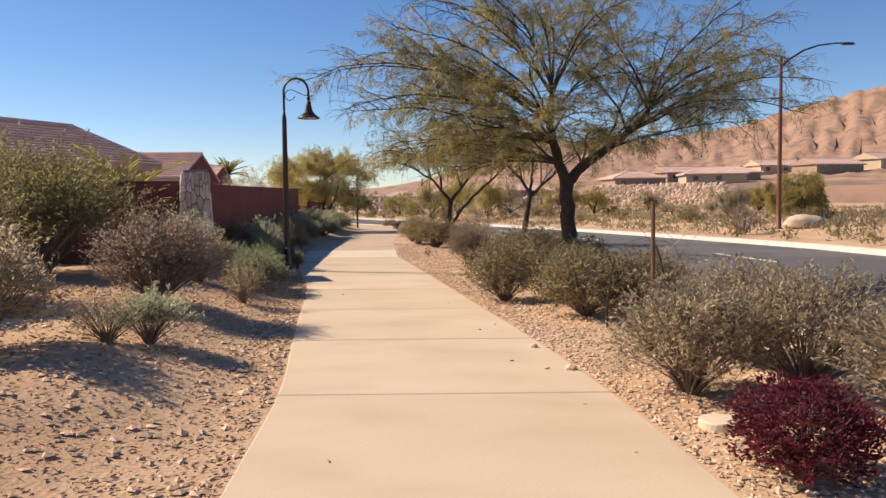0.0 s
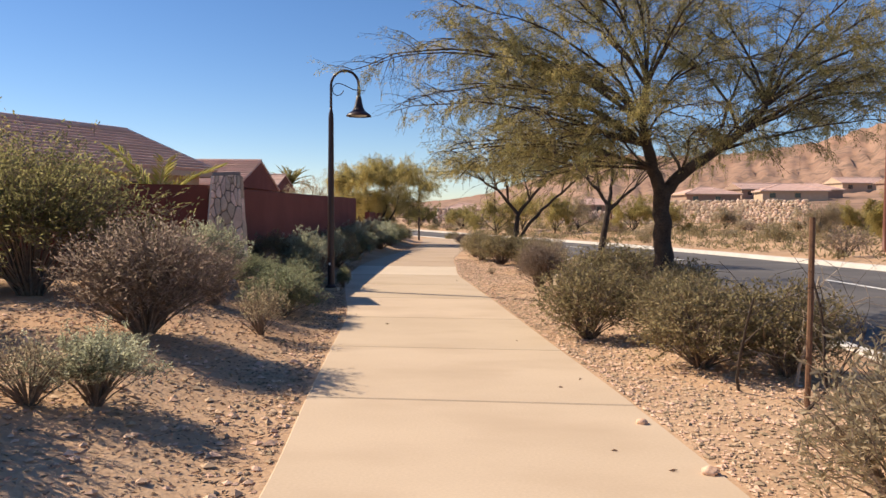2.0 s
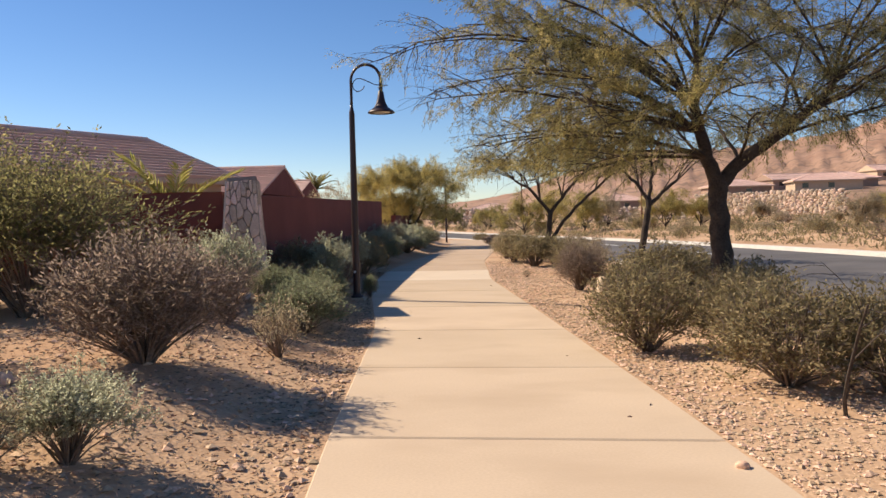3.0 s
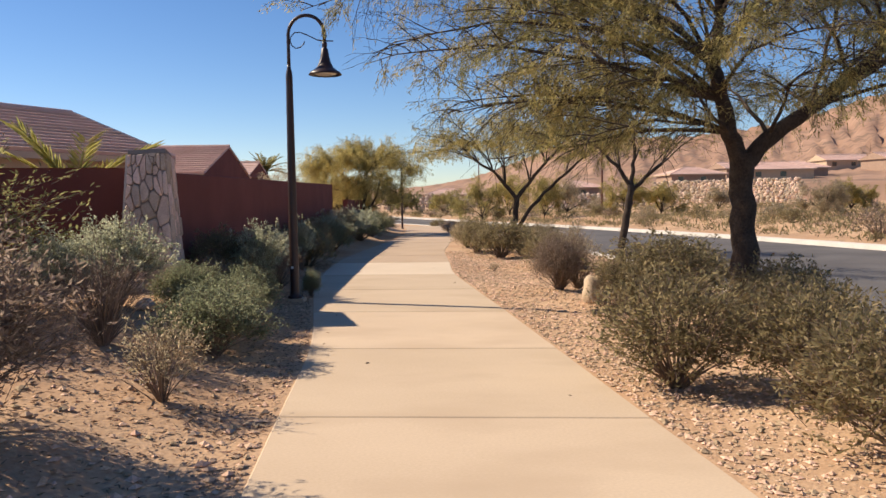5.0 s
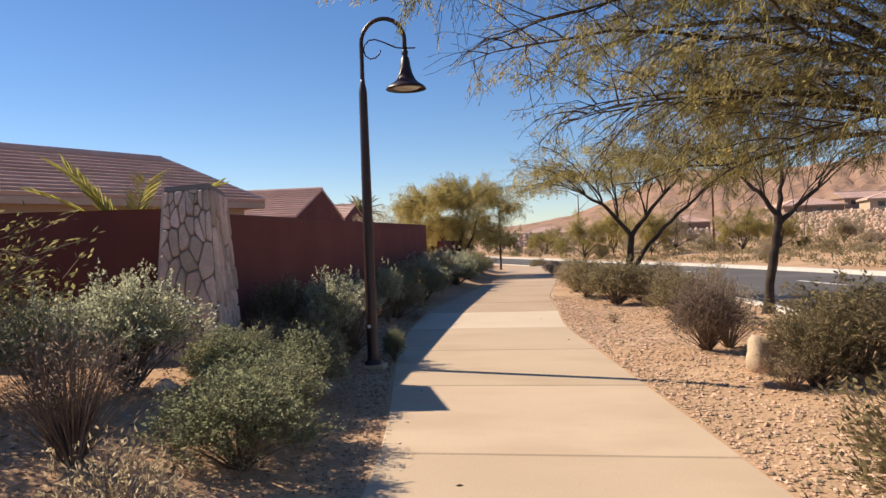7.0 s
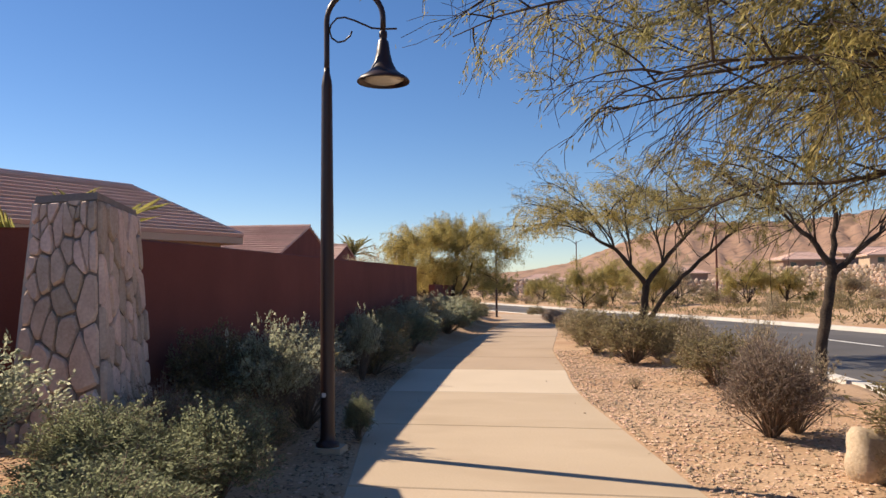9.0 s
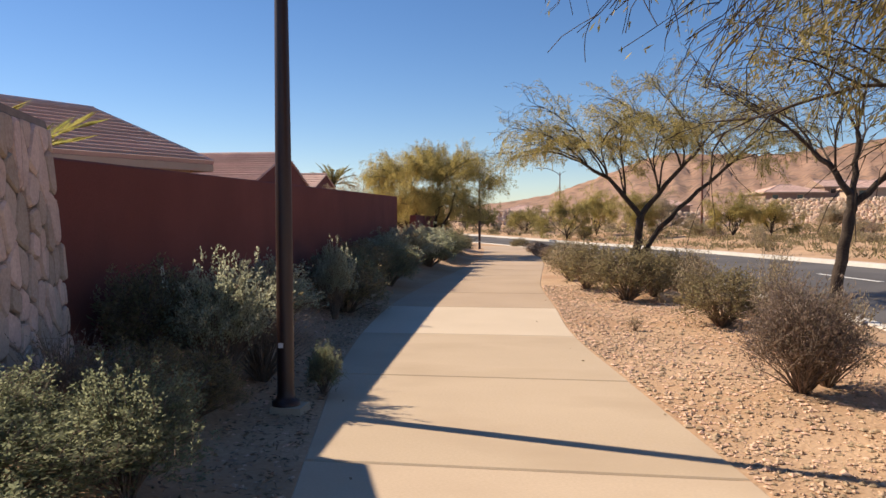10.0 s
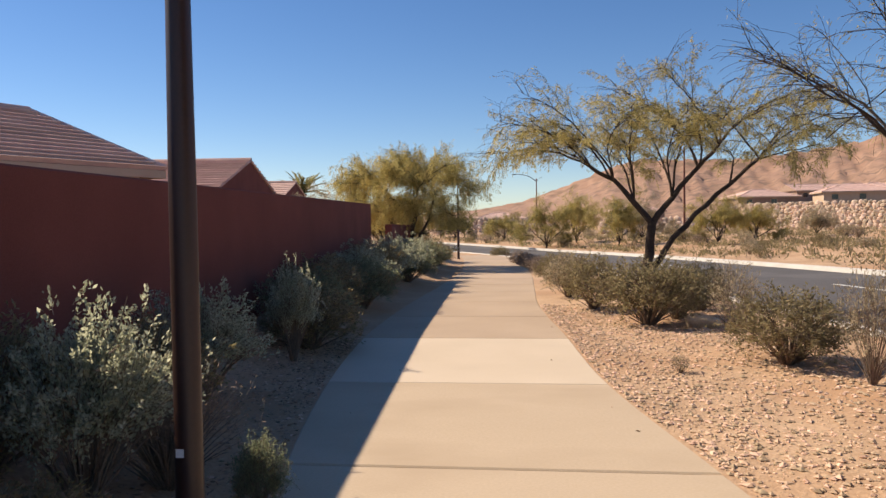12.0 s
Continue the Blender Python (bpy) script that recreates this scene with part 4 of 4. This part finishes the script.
make_mesquite("mesquite_tree", 3.05, 18.6, -0.05,
              [([(0, 0, 0), (0.05, 0, 0.5), (0.13, 0, 1.0), (0.20, 0, 1.45), (0.22, 0, 1.7)], 0.082, 0.065),
               ([(0.22, 0, 1.65), (0.02, 0, 1.95), (-0.25, 0.05, 2.25)], 0.05, 0.03), ([(0.2, 0, 1.5), (0.5, 0, 1.8), (0.85, 0, 2.1)], 0.05, 0.03), ([(0.22, 0, 1.65), (0.28, 0.1, 2.1), (0.3, 0.1, 2.5)], 0.045, 0.03)],
              [(1, 1, 250, 60, 1.5), (1, 2, 180, 50, 1.9), (1, 2, 140, 62, 1.8), (1, 2, 220, 40, 1.8), (2, 2, 0, 50, 1.9), (2, 2, 40, 60, 1.7), (2, 2, 320, 45, 1.8), (2, 1, 290, 60, 1.4), (3, 2, 90, 65, 1.6), (3, 2, 180, 70, 1.7), (3, 2, 270, 65, 1.6), (3, 1, 30, 60, 1.6), (1, 1, 100, 50, 1.6)],
              [M_YELLOW], "small half-bare tree with dark branching limbs near the kerb", 9, per_twig=9, gap=0.12, side=0.85, sag=(15, -10), bare=0.3, floor=1.6, limb_r=0.022)
make_mesquite("mesquite_tree", 1.0, 24.2, -0.08,
              [([(0, 0, 0), (0.05, 0, 0.5), (0.12, 0, 1.1), (0.17, 0, 1.5)], 0.095, 0.075),
               ([(0.16, 0, 1.42), (-0.15, 0, 1.82), (-0.5, 0.05, 2.2), (-0.9, 0, 2.45)], 0.06, 0.03), ([(0.17, 0, 1.45), (0.5, 0, 1.9), (0.95, 0, 2.4), (1.3, 0, 2.8)], 0.06, 0.03), ([(0.04, 0.05, 0.4), (0.4, 0.1, 1.0), (0.9, 0.1, 1.6), (1.5, 0.1, 2.1), (2.0, 0.1, 2.55)], 0.06, 0.03)],
              [(1, 1, 110, 55, 2.0), (1, 2, 200, 40, 2.2), (1, 2, 150, 60, 2.1), (1, 3, 180, 30, 2.3), (1, 3, 215, 45, 2.0), (1, 3, 130, 50, 1.9), (1, 1, 90, 75, 2.5), (1, 1, 270, 70, 2.4), (1, 2, 180, 66, 2.4), (2, 1, 170, 80, 2.6), (2, 1, 60, 72, 2.5), (1, 2, 260, 50, 2.0),
               (2, 1, 250, 65, 2.1), (2, 2, 100, 60, 2.1), (2, 2, 280, 55, 2.0), (2, 3, 0, 60, 1.9), (2, 3, 180, 68, 2.0), (2, 3, 60, 50, 1.9), (2, 3, 310, 50, 1.9), (2, 2, 180, 62, 2.2),
               (3, 3, 330, 45, 1.8), (3, 4, 0, 40, 1.7), (3, 4, 50, 45, 1.7), (3, 4, 310, 45, 1.7), (3, 3, 60, 50, 1.8), (3, 4, 170, 65, 1.6)],
              [M_YELLOW, M_GOLD], "slender tree with sparse yellow-olive foliage near the path", 12, leaf=(0.075, 0.010), per_twig=40, gap=0.13, side=0.9, sag=(5, -18), bare=0.05, floor=1.6, limb_r=0.024)
make_mesquite("palo_verde_tree", -5.6, 38.2, -0.25,
              [([(0, 0, 0), (0.08, 0, 0.4), (0.15, 0, 0.8)], 0.13, 0.10)] + [([(0.1 + 0.05 * math.cos(a), 0.05 * math.sin(a), 0.45), (0.1 + 0.35 * math.cos(a), 0.35 * math.sin(a), 1.1), (0.1 + 0.75 * math.cos(a), 0.75 * math.sin(a), 1.8), (0.1 + 1.0 * math.cos(a), 1.0 * math.sin(a), 2.75)], 0.07, 0.035) for a in (0.3, 1.5, 2.8, 4.0, 5.2)],
              [(1 + k, st, 17 + 69 * k + off, el, ln) for k in range(5) for st, off, el, ln in ((1, 30, 45, 1.2), (2, -40, 40, 1.4), (2, 35, 50, 1.6), (3, 0, 40, 1.5), (3, 60, 65, 1.7), (3, 180, 75, 1.7), (3, -50, 60, 1.6))],
              [M_GOLD, M_YELLOW], "round-crowned yellow-green palo verde tree past the wall's end", 21, leaf=(0.085, 0.014), per_twig=60, gap=0.10, side=1.15, sag=(-10, -40), whip=1.0, floor=1.45, limb_r=0.024, hang=0.28)


def far_tree(x, y, h, mat, seed, leaves, label):
    k = h / 3.4
    make_tree("desert_tree", x, y, ground_at(x, y) - 0.05, [(0, 0, 0), (0.03, 0, 0.14 * k), (0.05, 0, 0.3 * k)],
              [((-0.8, 0, 0.9), 1.6 * k, 0.04, 2), ((0.8, 0.1, 0.9), 1.6 * k, 0.04, 2), ((0.1, 0.6, 1.0), 1.5 * k, 0.04, 2), ((0.0, -0.6, 1.1), 1.6 * k, 0.04, 2), ((0.1, 0.0, 1.3), 1.9 * k, 0.04, 1), ((-0.5, 0.1, 1.2), 1.7 * k, 0.035, 1), ((0.5, 0.1, 1.2), 1.7 * k, 0.035, 1)],
              3, [mat], label, leaves=leaves * 2, length=0.15, width=0.022, seed=seed, spread=0.6, r0=0.06, up=0.3, hang=0.3)


for x, y, h, m, sd, lv, lb in ((-0.2, 69, 4.2, M_YELLOW, 31, 20, "feathery green desert tree beyond the road"), (4.8, 66, 4.2, M_YELLOW, 32, 20, "feathery yellow-green desert tree beyond the road"), (10.8, 63, 3.8, M_YELLOW, 33, 20, "feathery green desert tree beyond the road"),
                               (17.5, 33.5, 2.8, M_YELLOW, 34, 30, "low yellow-green tree beside the street lamp"), (-12.5, 52, 4.4, M_SAGE, 35, 8, "bare grey tree behind the garden wall"), (-10.0, 56, 4.0, M_GREEN, 36, 24, "green tree behind the garden wall"), (-15.5, 58, 4.6, M_SAGE, 39, 10, "grey leafless tree behind the garden wall"),
                               (20, 50, 2.6, M_SAGE, 37, 12, "dry desert tree beyond the road"), (27, 62, 2.8, M_YELLOW, 38, 18, "yellowish desert tree beyond the road"), (-7.5, 44.0, 3.2, M_YELLOW, 40, 22, "yellow-green tree past the wall's end"),
                               (2.2, 73, 4.4, M_GOLD, 41, 20, "feathery green desert tree beyond the road"), (7.5, 75, 4.2, M_SAGE, 42, 22, "feathery green desert tree beyond the road"), (14.5, 68, 3.2, M_YELLOW, 43, 16, "feathery yellow-green desert tree beyond the road"), (22, 78, 2.8, M_SAGE, 44, 14, "dry desert tree beyond the road"),
                               (-4.0, 84, 3.4, M_OLIVE, 45, 18, "feathery green desert tree beyond the bend"), (-9.5, 92, 3.6, M_GREEN, 46, 24, "dark green tree beyond the bend"), (-13.5, 78, 3.6, M_SAGE, 47, 14, "grey desert tree beyond the bend")):
    far_tree(x, y, h, m, sd, lv, lb)


def build_palm(x, y, z, trunk_h, size, label, fronds=16, mat=None, seed=1, upright=0.9):
    rng = np.random.default_rng(seed)
    t = thing("palm", (x, y, z), label, "palm")
    s = Shape()
    s.lathe([(0.16 * size, -0.1), (0.14 * size, trunk_h * 0.5), (0.17 * size, trunk_h)], (0, 0, 0), 10)
    part("trunk", s, M_BARK, t)
    for k in range(fronds):
        th = k * 2.399
        el = rng.uniform(0.25, 1.25) * upright
        d = np.array([math.cos(th) * math.cos(el), math.sin(th) * math.cos(el), math.sin(el)])
        pts = []
        p = np.array([0, 0, trunk_h])
        L = Shape()
        P, D = [], []
        for i in range(7):
            pts.append(p)
            p = p + d * 0.17 * size
            d = d + np.array([0, 0, -0.10])
            d /= np.linalg.norm(d)
            side = np.cross(d, [0, 0, 1])
            side /= np.linalg.norm(side) + 1e-6
            for q in range(6):
                for sgn in (-1, 1):
                    P.append(p - d * 0.17 * size * q / 6)
                    D.append(d * 0.9 + side * sgn * 0.75 + np.array([0, 0, 0.12]))
        L.tube(pts, [0.014 * size] * 6 + [0.004], 4, False)
        L.quads(leaf_quads(np.array(P), np.array(D), 0.34 * size, 0.03 * size, rng))
        part("frond", L, mat or M_PALM, t)
    return t


build_palm(-6.25, 14.7, 0.1, 1.35, 1.15, "young palm with yellow-green fronds behind the garden wall", 16, seed=3)
build_palm(-18.6, 68.5, -0.5, 4.3, 1.5, "distant dark green fan palm above the roofs", 22, M_GREEN, 5, 0.9)


# ---------------------------------------------------------------- distance
def ridge(az):
    return np.interp(az, [-180, -60, -25, -10, -4, -1, 2, 5, 7, 10, 14, 18, 21, 25, 29, 36, 50, 90, 180], [0.4, 0.6, 0.5, 0.6, 1.1, 1.6, 2.6, 3.7, 4.25, 4.1, 4.0, 4.4, 4.8, 5.9, 6.7, 7.2, 5.5, 1.5, 0.4])


def hill_z(az, r):
    H = 600 * np.tan(np.radians(ridge(az)))
    ter = 3.4 * smoothstep(8, 16, az) * smoothstep(80, 50, az)
    t = np.clip((r - 130) / 470.0, 0, 1.4)
    gully = 1 + 0.03 * np.sin(az * 2.9 + 2 * np.sin(az * 0.7)) + 0.02 * np.sin(az * 7.3 + r * 0.01)
    slope = np.where(t < 0.9, 0.80 * (t / 0.9) ** 1.5 * gully, np.where(t < 0.94, 0.80 + 5.0 * (t - 0.9), 1.0 - 0.1 * (t - 0.94)))
    rough = 0.012 * H * (np.sin(az * 17 + r * 0.05) + np.sin(az * 29 - r * 0.08) + 0.7 * np.sin(az * 5.3 + r * 0.031)) * smoothstep(0.1, 0.5, t)
    return -0.7 + ter * smoothstep(103, 112, r) + (H - ter) * slope + rough


def build_hills():
    az = np.concatenate([np.arange(-180, -14, 4.0), np.arange(-14, 50, 0.3), np.arange(50, 180.1, 4.0)])
    r = np.array([100, 104, 108, 112, 120, 130, 145, 160, 180, 205, 230, 260, 290, 320, 350, 380, 410, 440, 470, 500, 530, 545, 553, 558, 563, 568, 572, 580, 600, 640, 720, 900])
    A, R = np.meshgrid(az, r)
    Z = hill_z(A, R)
    X, Y = R * np.sin(np.radians(A)), 4 + R * np.cos(np.radians(A))
    s = Shape()
    w = len(az)
    i, j = np.meshgrid(np.arange(w - 1), np.arange(len(r) - 1))
    a = (j * w + i).ravel()
    s.v.append(np.stack([X.ravel(), Y.ravel(), Z.ravel()], 1))
    s.f = np.stack([a, a + 1, a + 1 + w, a + w], 1)[:, ::-1].tolist()
    ob = part("backdrop", s, M_MESA, smooth=True)
    tagged(ob, "red rock mesa and rising desert slopes in the distance", "hills", kind="structure")


build_hills()
for x, y, turn, ln, wallm in ((45, 180, 8, 13, M_DARKSTUCCO), (62, 176, -6, 14, M_TAN), (70, 186, -4, 12, M_DARKSTUCCO), (96, 192, 12, 14, M_DARKSTUCCO), (112, 196, 20, 13, M_TAN), (126, 205, 25, 14, M_DARKSTUCCO), (92, 214, 5, 13, M_TAN), (64, 206, 10, 13, M_DARKSTUCCO), (22, 200, 4, 13, M_DARKSTUCCO), (-9, 185, 4, 13, M_DARKSTUCCO)):
    base = float(hill_z(math.degrees(math.atan2(x, y - 4)), math.hypot(x, y - 4))) - 0.3
    hip_house("house", x, y, turn, ln, 5.2, base + 2.4, base + 4.0, base - 3, "distant single-storey house with a tan tiled roof on the slope", wallm, 6, gable=(int(x) % 4 == 0))


def build_riprap(name, x0, y0, x1, y1, z0, z1, size, lean, label, seed):
    """A battered bank of piled stones."""
    rng = np.random.default_rng(seed)
    s = Shape()
    ln = math.hypot(x1 - x0, y1 - y0)
    ico = bmesh.new()
    bmesh.ops.create_icosphere(ico, subdivisions=1, radius=0.5)
    V = np.array([v.co[:] for v in ico.verts])
    F = [[v.index for v in f.verts] for f in ico.faces]
    ico.free()
    rows = int((z1 - z0) / (size * 0.6))
    for j in range(rows):
        k = int(ln / (size * 0.8))
        for i in range(k):
            f = (i + 0.5 * (j % 2) + rng.uniform(-0.3, 0.3)) / k
            c = np.array([x0 + (x1 - x0) * f, y0 + (y1 - y0) * f + lean * j / rows + rng.uniform(-0.1, 0.1), z0 + (z1 - z0) * (j + rng.uniform(0.3, 0.7)) / rows])
            sc = size * rng.uniform(0.75, 1.35, 3)
            s.add(V * (1 + rng.uniform(-0.16, 0.16, (len(V), 1))) * sc + c, F)
    ob = part(name, s, M_RIPRAP)
    tagged(ob, label, "stone wall", kind="stuff")


build_riprap("riprap_wall", 21.5, 104, 35.5, 91.3, -0.6, 3.1, 0.52, 1.6, "pale piled-stone retaining wall across the road", 1)
build_riprap("riprap_bank", 6.0, 92, 19.0, 95, -0.8, 1.6, 0.6, 3.5, "dark piled-stone bank across the road", 2)
build_riprap("riprap_wall", -14.0, 112, 0.0, 112, -0.8, 2.0, 0.6, 1.5, "low pale piled-stone wall beyond the bend", 3)


def build_scrub():
    """Low dry tufts all over the desert beyond the road."""
    rng = np.random.default_rng(8)
    n = 2600
    y = rng.uniform(5, 104, n)
    x = far_kerb(y) + 1.0 + rng.random(n) ** 1.2 * 45
    ok = np.hypot(x, y - 4) < 101
    x, y = x[ok], y[ok]
    z = ground_z(x, y)
    P, D = [], []
    for a, b, c in zip(x, y, z):
        k = int(rng.integers(10, 26))
        w = rng.uniform(0.08, 0.35)
        P.append(np.array([a, b, c]) + rng.normal(size=(k, 3)) * np.array([w, w, w * 0.25]) + np.array([0, 0, w * 0.3]))
        D.append(rng.normal(size=(k, 3)) * 0.7 + np.array([0, 0, 0.8]))
    s = Shape()
    s.quads(leaf_quads(np.concatenate(P), np.concatenate(D), 0.26, 0.06, rng))
    tagged(part("scrub", s, M_DULL), "low dry desert scrub beyond the road", "scrub", kind="stuff")


build_scrub()


# ---------------------------------------------------------------- small things
def lump(seed, sub=2, rough=0.18):
    rng = np.random.default_rng(seed)
    b = bmesh.new()
    bmesh.ops.create_icosphere(b, subdivisions=sub, radius=0.5)
    V = np.array([v.co[:] for v in b.verts])
    F = [[v.index for v in f.verts] for f in b.faces]
    b.free()
    off = sum(rng.uniform(0.3, 1) * rough * np.sin(V @ rng.normal(size=3) * f + rng.uniform(0, 6)) for f in (3, 5, 8))
    return V * (1 + off[:, None]), F


def boulder(x, y, w, d, h, seed, label, mat=None):
    s = Shape()
    V, F = lump(seed, 3, 0.13)
    s.add(V * np.array([w, d, h]) + np.array([0, 0, h * 0.36]), F)
    ob = part("boulder", s, mat or M_BOULDER, smooth=True)
    ob.location = (x, y, ground_at(x, y))
    tagged(ob, label, "rock")


boulder(1.75, 12.75, 0.34, 0.3, 0.42, 3, "pale tan boulder beside an olive shrub")
boulder(1.35, 21.0, 0.5, 0.4, 0.24, 4, "flat pale rock under the shrubs")
boulder(15.6, 28.8, 1.6, 1.0, 0.6, 5, "pale boulder at the foot of the street lamp")
for k, (x, y, w) in enumerate(((-3.4, 5.2, 0.22), (-3.1, 4.9, 0.16), (-2.9, 5.1, 0.13), (-3.6, 5.6, 0.18), (-3.0, 9.9, 0.2), (-2.1, 1.75, 0.13), (1.95, 3.6, 0.09), (1.75, 4.6, 0.08))):
    boulder(x, y, w, w * 0.8, w * 0.7, 20 + k, "small reddish rock lying on the soil", M_GRAVEL)

s = Shape()
s.lathe([(0.135, -0.03), (0.135, 0.03), (0.125, 0.04), (0.0, 0.045)], (0, 0, 0), 24)
cover = part("valve_cover", s, M_CONCRETE2)
cover.location = (2.62, 1.92, ground_at(2.62, 1.92) + 0.01)
tagged(cover, "round pale concrete valve cover set in the gravel", "cover")

s = Shape()
s.tube([(0, 0, -0.2), (0.005, 0, 0.7), (0, 0, 1.40)], 0.022, 8)
post = part("iron_post", s, M_RUST)
post.location = (3.09, 5.31, 0)
tagged(post, "slim rusty iron post among the shrubs", "post")


class Sticks:
    """Takes limbs as grow() lays them and makes each one a part of a thing."""

    def __init__(self, parent, mat):
        self.parent, self.mat = parent, mat

    def tube(self, pts, radii, sides, cap):
        s = Shape()
        s.tube(pts, radii, sides, True)
        part("stick", s, self.mat, self.parent)


def dead_branch(x, y, z, seed, size, mat, label):
    rng = np.random.default_rng(seed)
    ob = thing("dead_branch", (x, y, z), label, "branch")
    grow(Sticks(ob, mat), [], rng, np.array([0, 0, -0.05]), np.array([rng.uniform(-0.5, 0.5), rng.uniform(-0.3, 0.3), 1.0]), 0.6 * size, 0.010 * size, 2, 0.8, -0.3, 6)


for x, y, sd, sz in ((2.72, 5.75, 2, 1.6), (2.95, 5.1, 4, 1.5), (3.35, 5.5, 6, 1.7), (3.25, 6.0, 5, 1.7)):
    dead_branch(x, y, ground_at(x, y), sd, sz, M_DEAD if sd % 2 else M_BARK, "bare broken branch standing among the shrubs")


# loose stones and litter on the soil
def scatter_stones(name, regions, label, mat, seed, flat=0.45):
    rng = np.random.default_rng(seed)
    s = Shape()
    V0 = np.array([(0.5, 0.05, 0), (0, 0.55, 0.05), (-0.45, 0, -0.05), (0.05, -0.5, 0), (0.08, 0.05, 0.5), (0, 0, -0.4)])
    F0 = np.array([(0, 1, 4), (1, 2, 4), (2, 3, 4), (3, 0, 4), (1, 0, 5), (2, 1, 5), (3, 2, 5), (0, 3, 5)])
    vs, fs, n = [], [], 0
    for count0, y0, y1, side, reach, lo, hi in regions:
        y = rng.uniform(y0, y1, count0)
        off = rng.random(count0) ** 1.3 * reach + 0.03
        x = path_left(y) - off if side < 0 else path_right(y) + off
        keep = (x < near_kerb(y) - 0.25)
        x, y = x[keep], y[keep]
        size = lo + (hi - lo) * rng.random(len(x)) ** 3
        z = ground_z(x, y)
        for a, b, c, d in zip(x, y, z, size):
            t = rng.uniform(0, 6.28)
            sc = d * rng.uniform(0.7, 1.3, 3) * np.array([1, 1, flat])
            W = V0 * sc * rng.uniform(0.7, 1.3, (6, 1))
            W = np.stack([W[:, 0] * math.cos(t) - W[:, 1] * math.sin(t), W[:, 0] * math.sin(t) + W[:, 1] * math.cos(t), W[:, 2]], 1)
            vs.append(W + np.array([a, b, c + d * 0.12]))
            fs.append(F0 + n)
            n += len(V0)
    s.v = [np.concatenate(vs)]
    s.f = np.concatenate(fs).tolist()
    ob = part(name, s, mat)
    tagged(ob, label, "gravel", kind="stuff")


scatter_stones("gravel", [(22000, -2, 10, 1, 2.4, 0.009, 0.062), (26000, 10, 24, 1, 2.8, 0.010, 0.062), (5500, -2, 8, -1, 4.0, 0.008, 0.085), (4000, 8, 20, -1, 2.0, 0.012, 0.05)], "loose reddish tan gravel beside the path", M_GRAVEL, 7)


def scatter_litter():
    rng = np.random.default_rng(11)
    n = 24000
    y = rng.uniform(-1.5, 20, n)
    x = path_left(y) - 0.04 - rng.random(n) ** 1.2 * 3.2
    z = ground_z(x, y) + 0.012
    P = np.stack([x, y, z], 1)
    D = rng.normal(size=(n, 3)) * np.array([1, 1, 0.15])
    s = Shape()
    s.quads(leaf_quads(P, D, 0.045, 0.012, rng))
    ob = part("litter", s, M_LITTER)
    tagged(ob, "dry leaf and twig litter lying on the soil", "litter", kind="stuff")


scatter_litter()


s = Shape()
s.prism([(-0.12, -0.12, -0.1), (0.12, -0.12, -0.1), (0.12, 0.12, -0.1), (-0.12, 0.12, -0.1)], [(-0.11, -0.11, 0.02), (0.11, -0.11, 0.02), (0.11, 0.11, 0.02), (-0.11, 0.11, 0.02)])
footing = part("footing", s, M_CONCRETE)
footing.location = (-2.30, 13.16, 0.025)
tagged(footing, "square concrete footing under the lamp post", "footing")


def path_specks():
    rng = np.random.default_rng(23)
    n = 26
    y = rng.uniform(1, 24, n)
    f = rng.random(n)
    x = path_left(y) + (path_right(y) - path_left(y)) * np.where(f < 0.5, f * 0.5, 1 - (1 - f) * 0.5)
    P = np.stack([x, y, fall(y) + 0.006], 1)
    D = rng.normal(size=(n, 3)) * np.array([1, 1, 0.12])
    s = Shape()
    s.quads(leaf_quads(P, D, 0.045, 0.016, rng))
    tagged(part("fallen_leaves", s, M_LITTER), "few dry leaves fallen on the concrete path", "litter", kind="stuff")


path_specks()
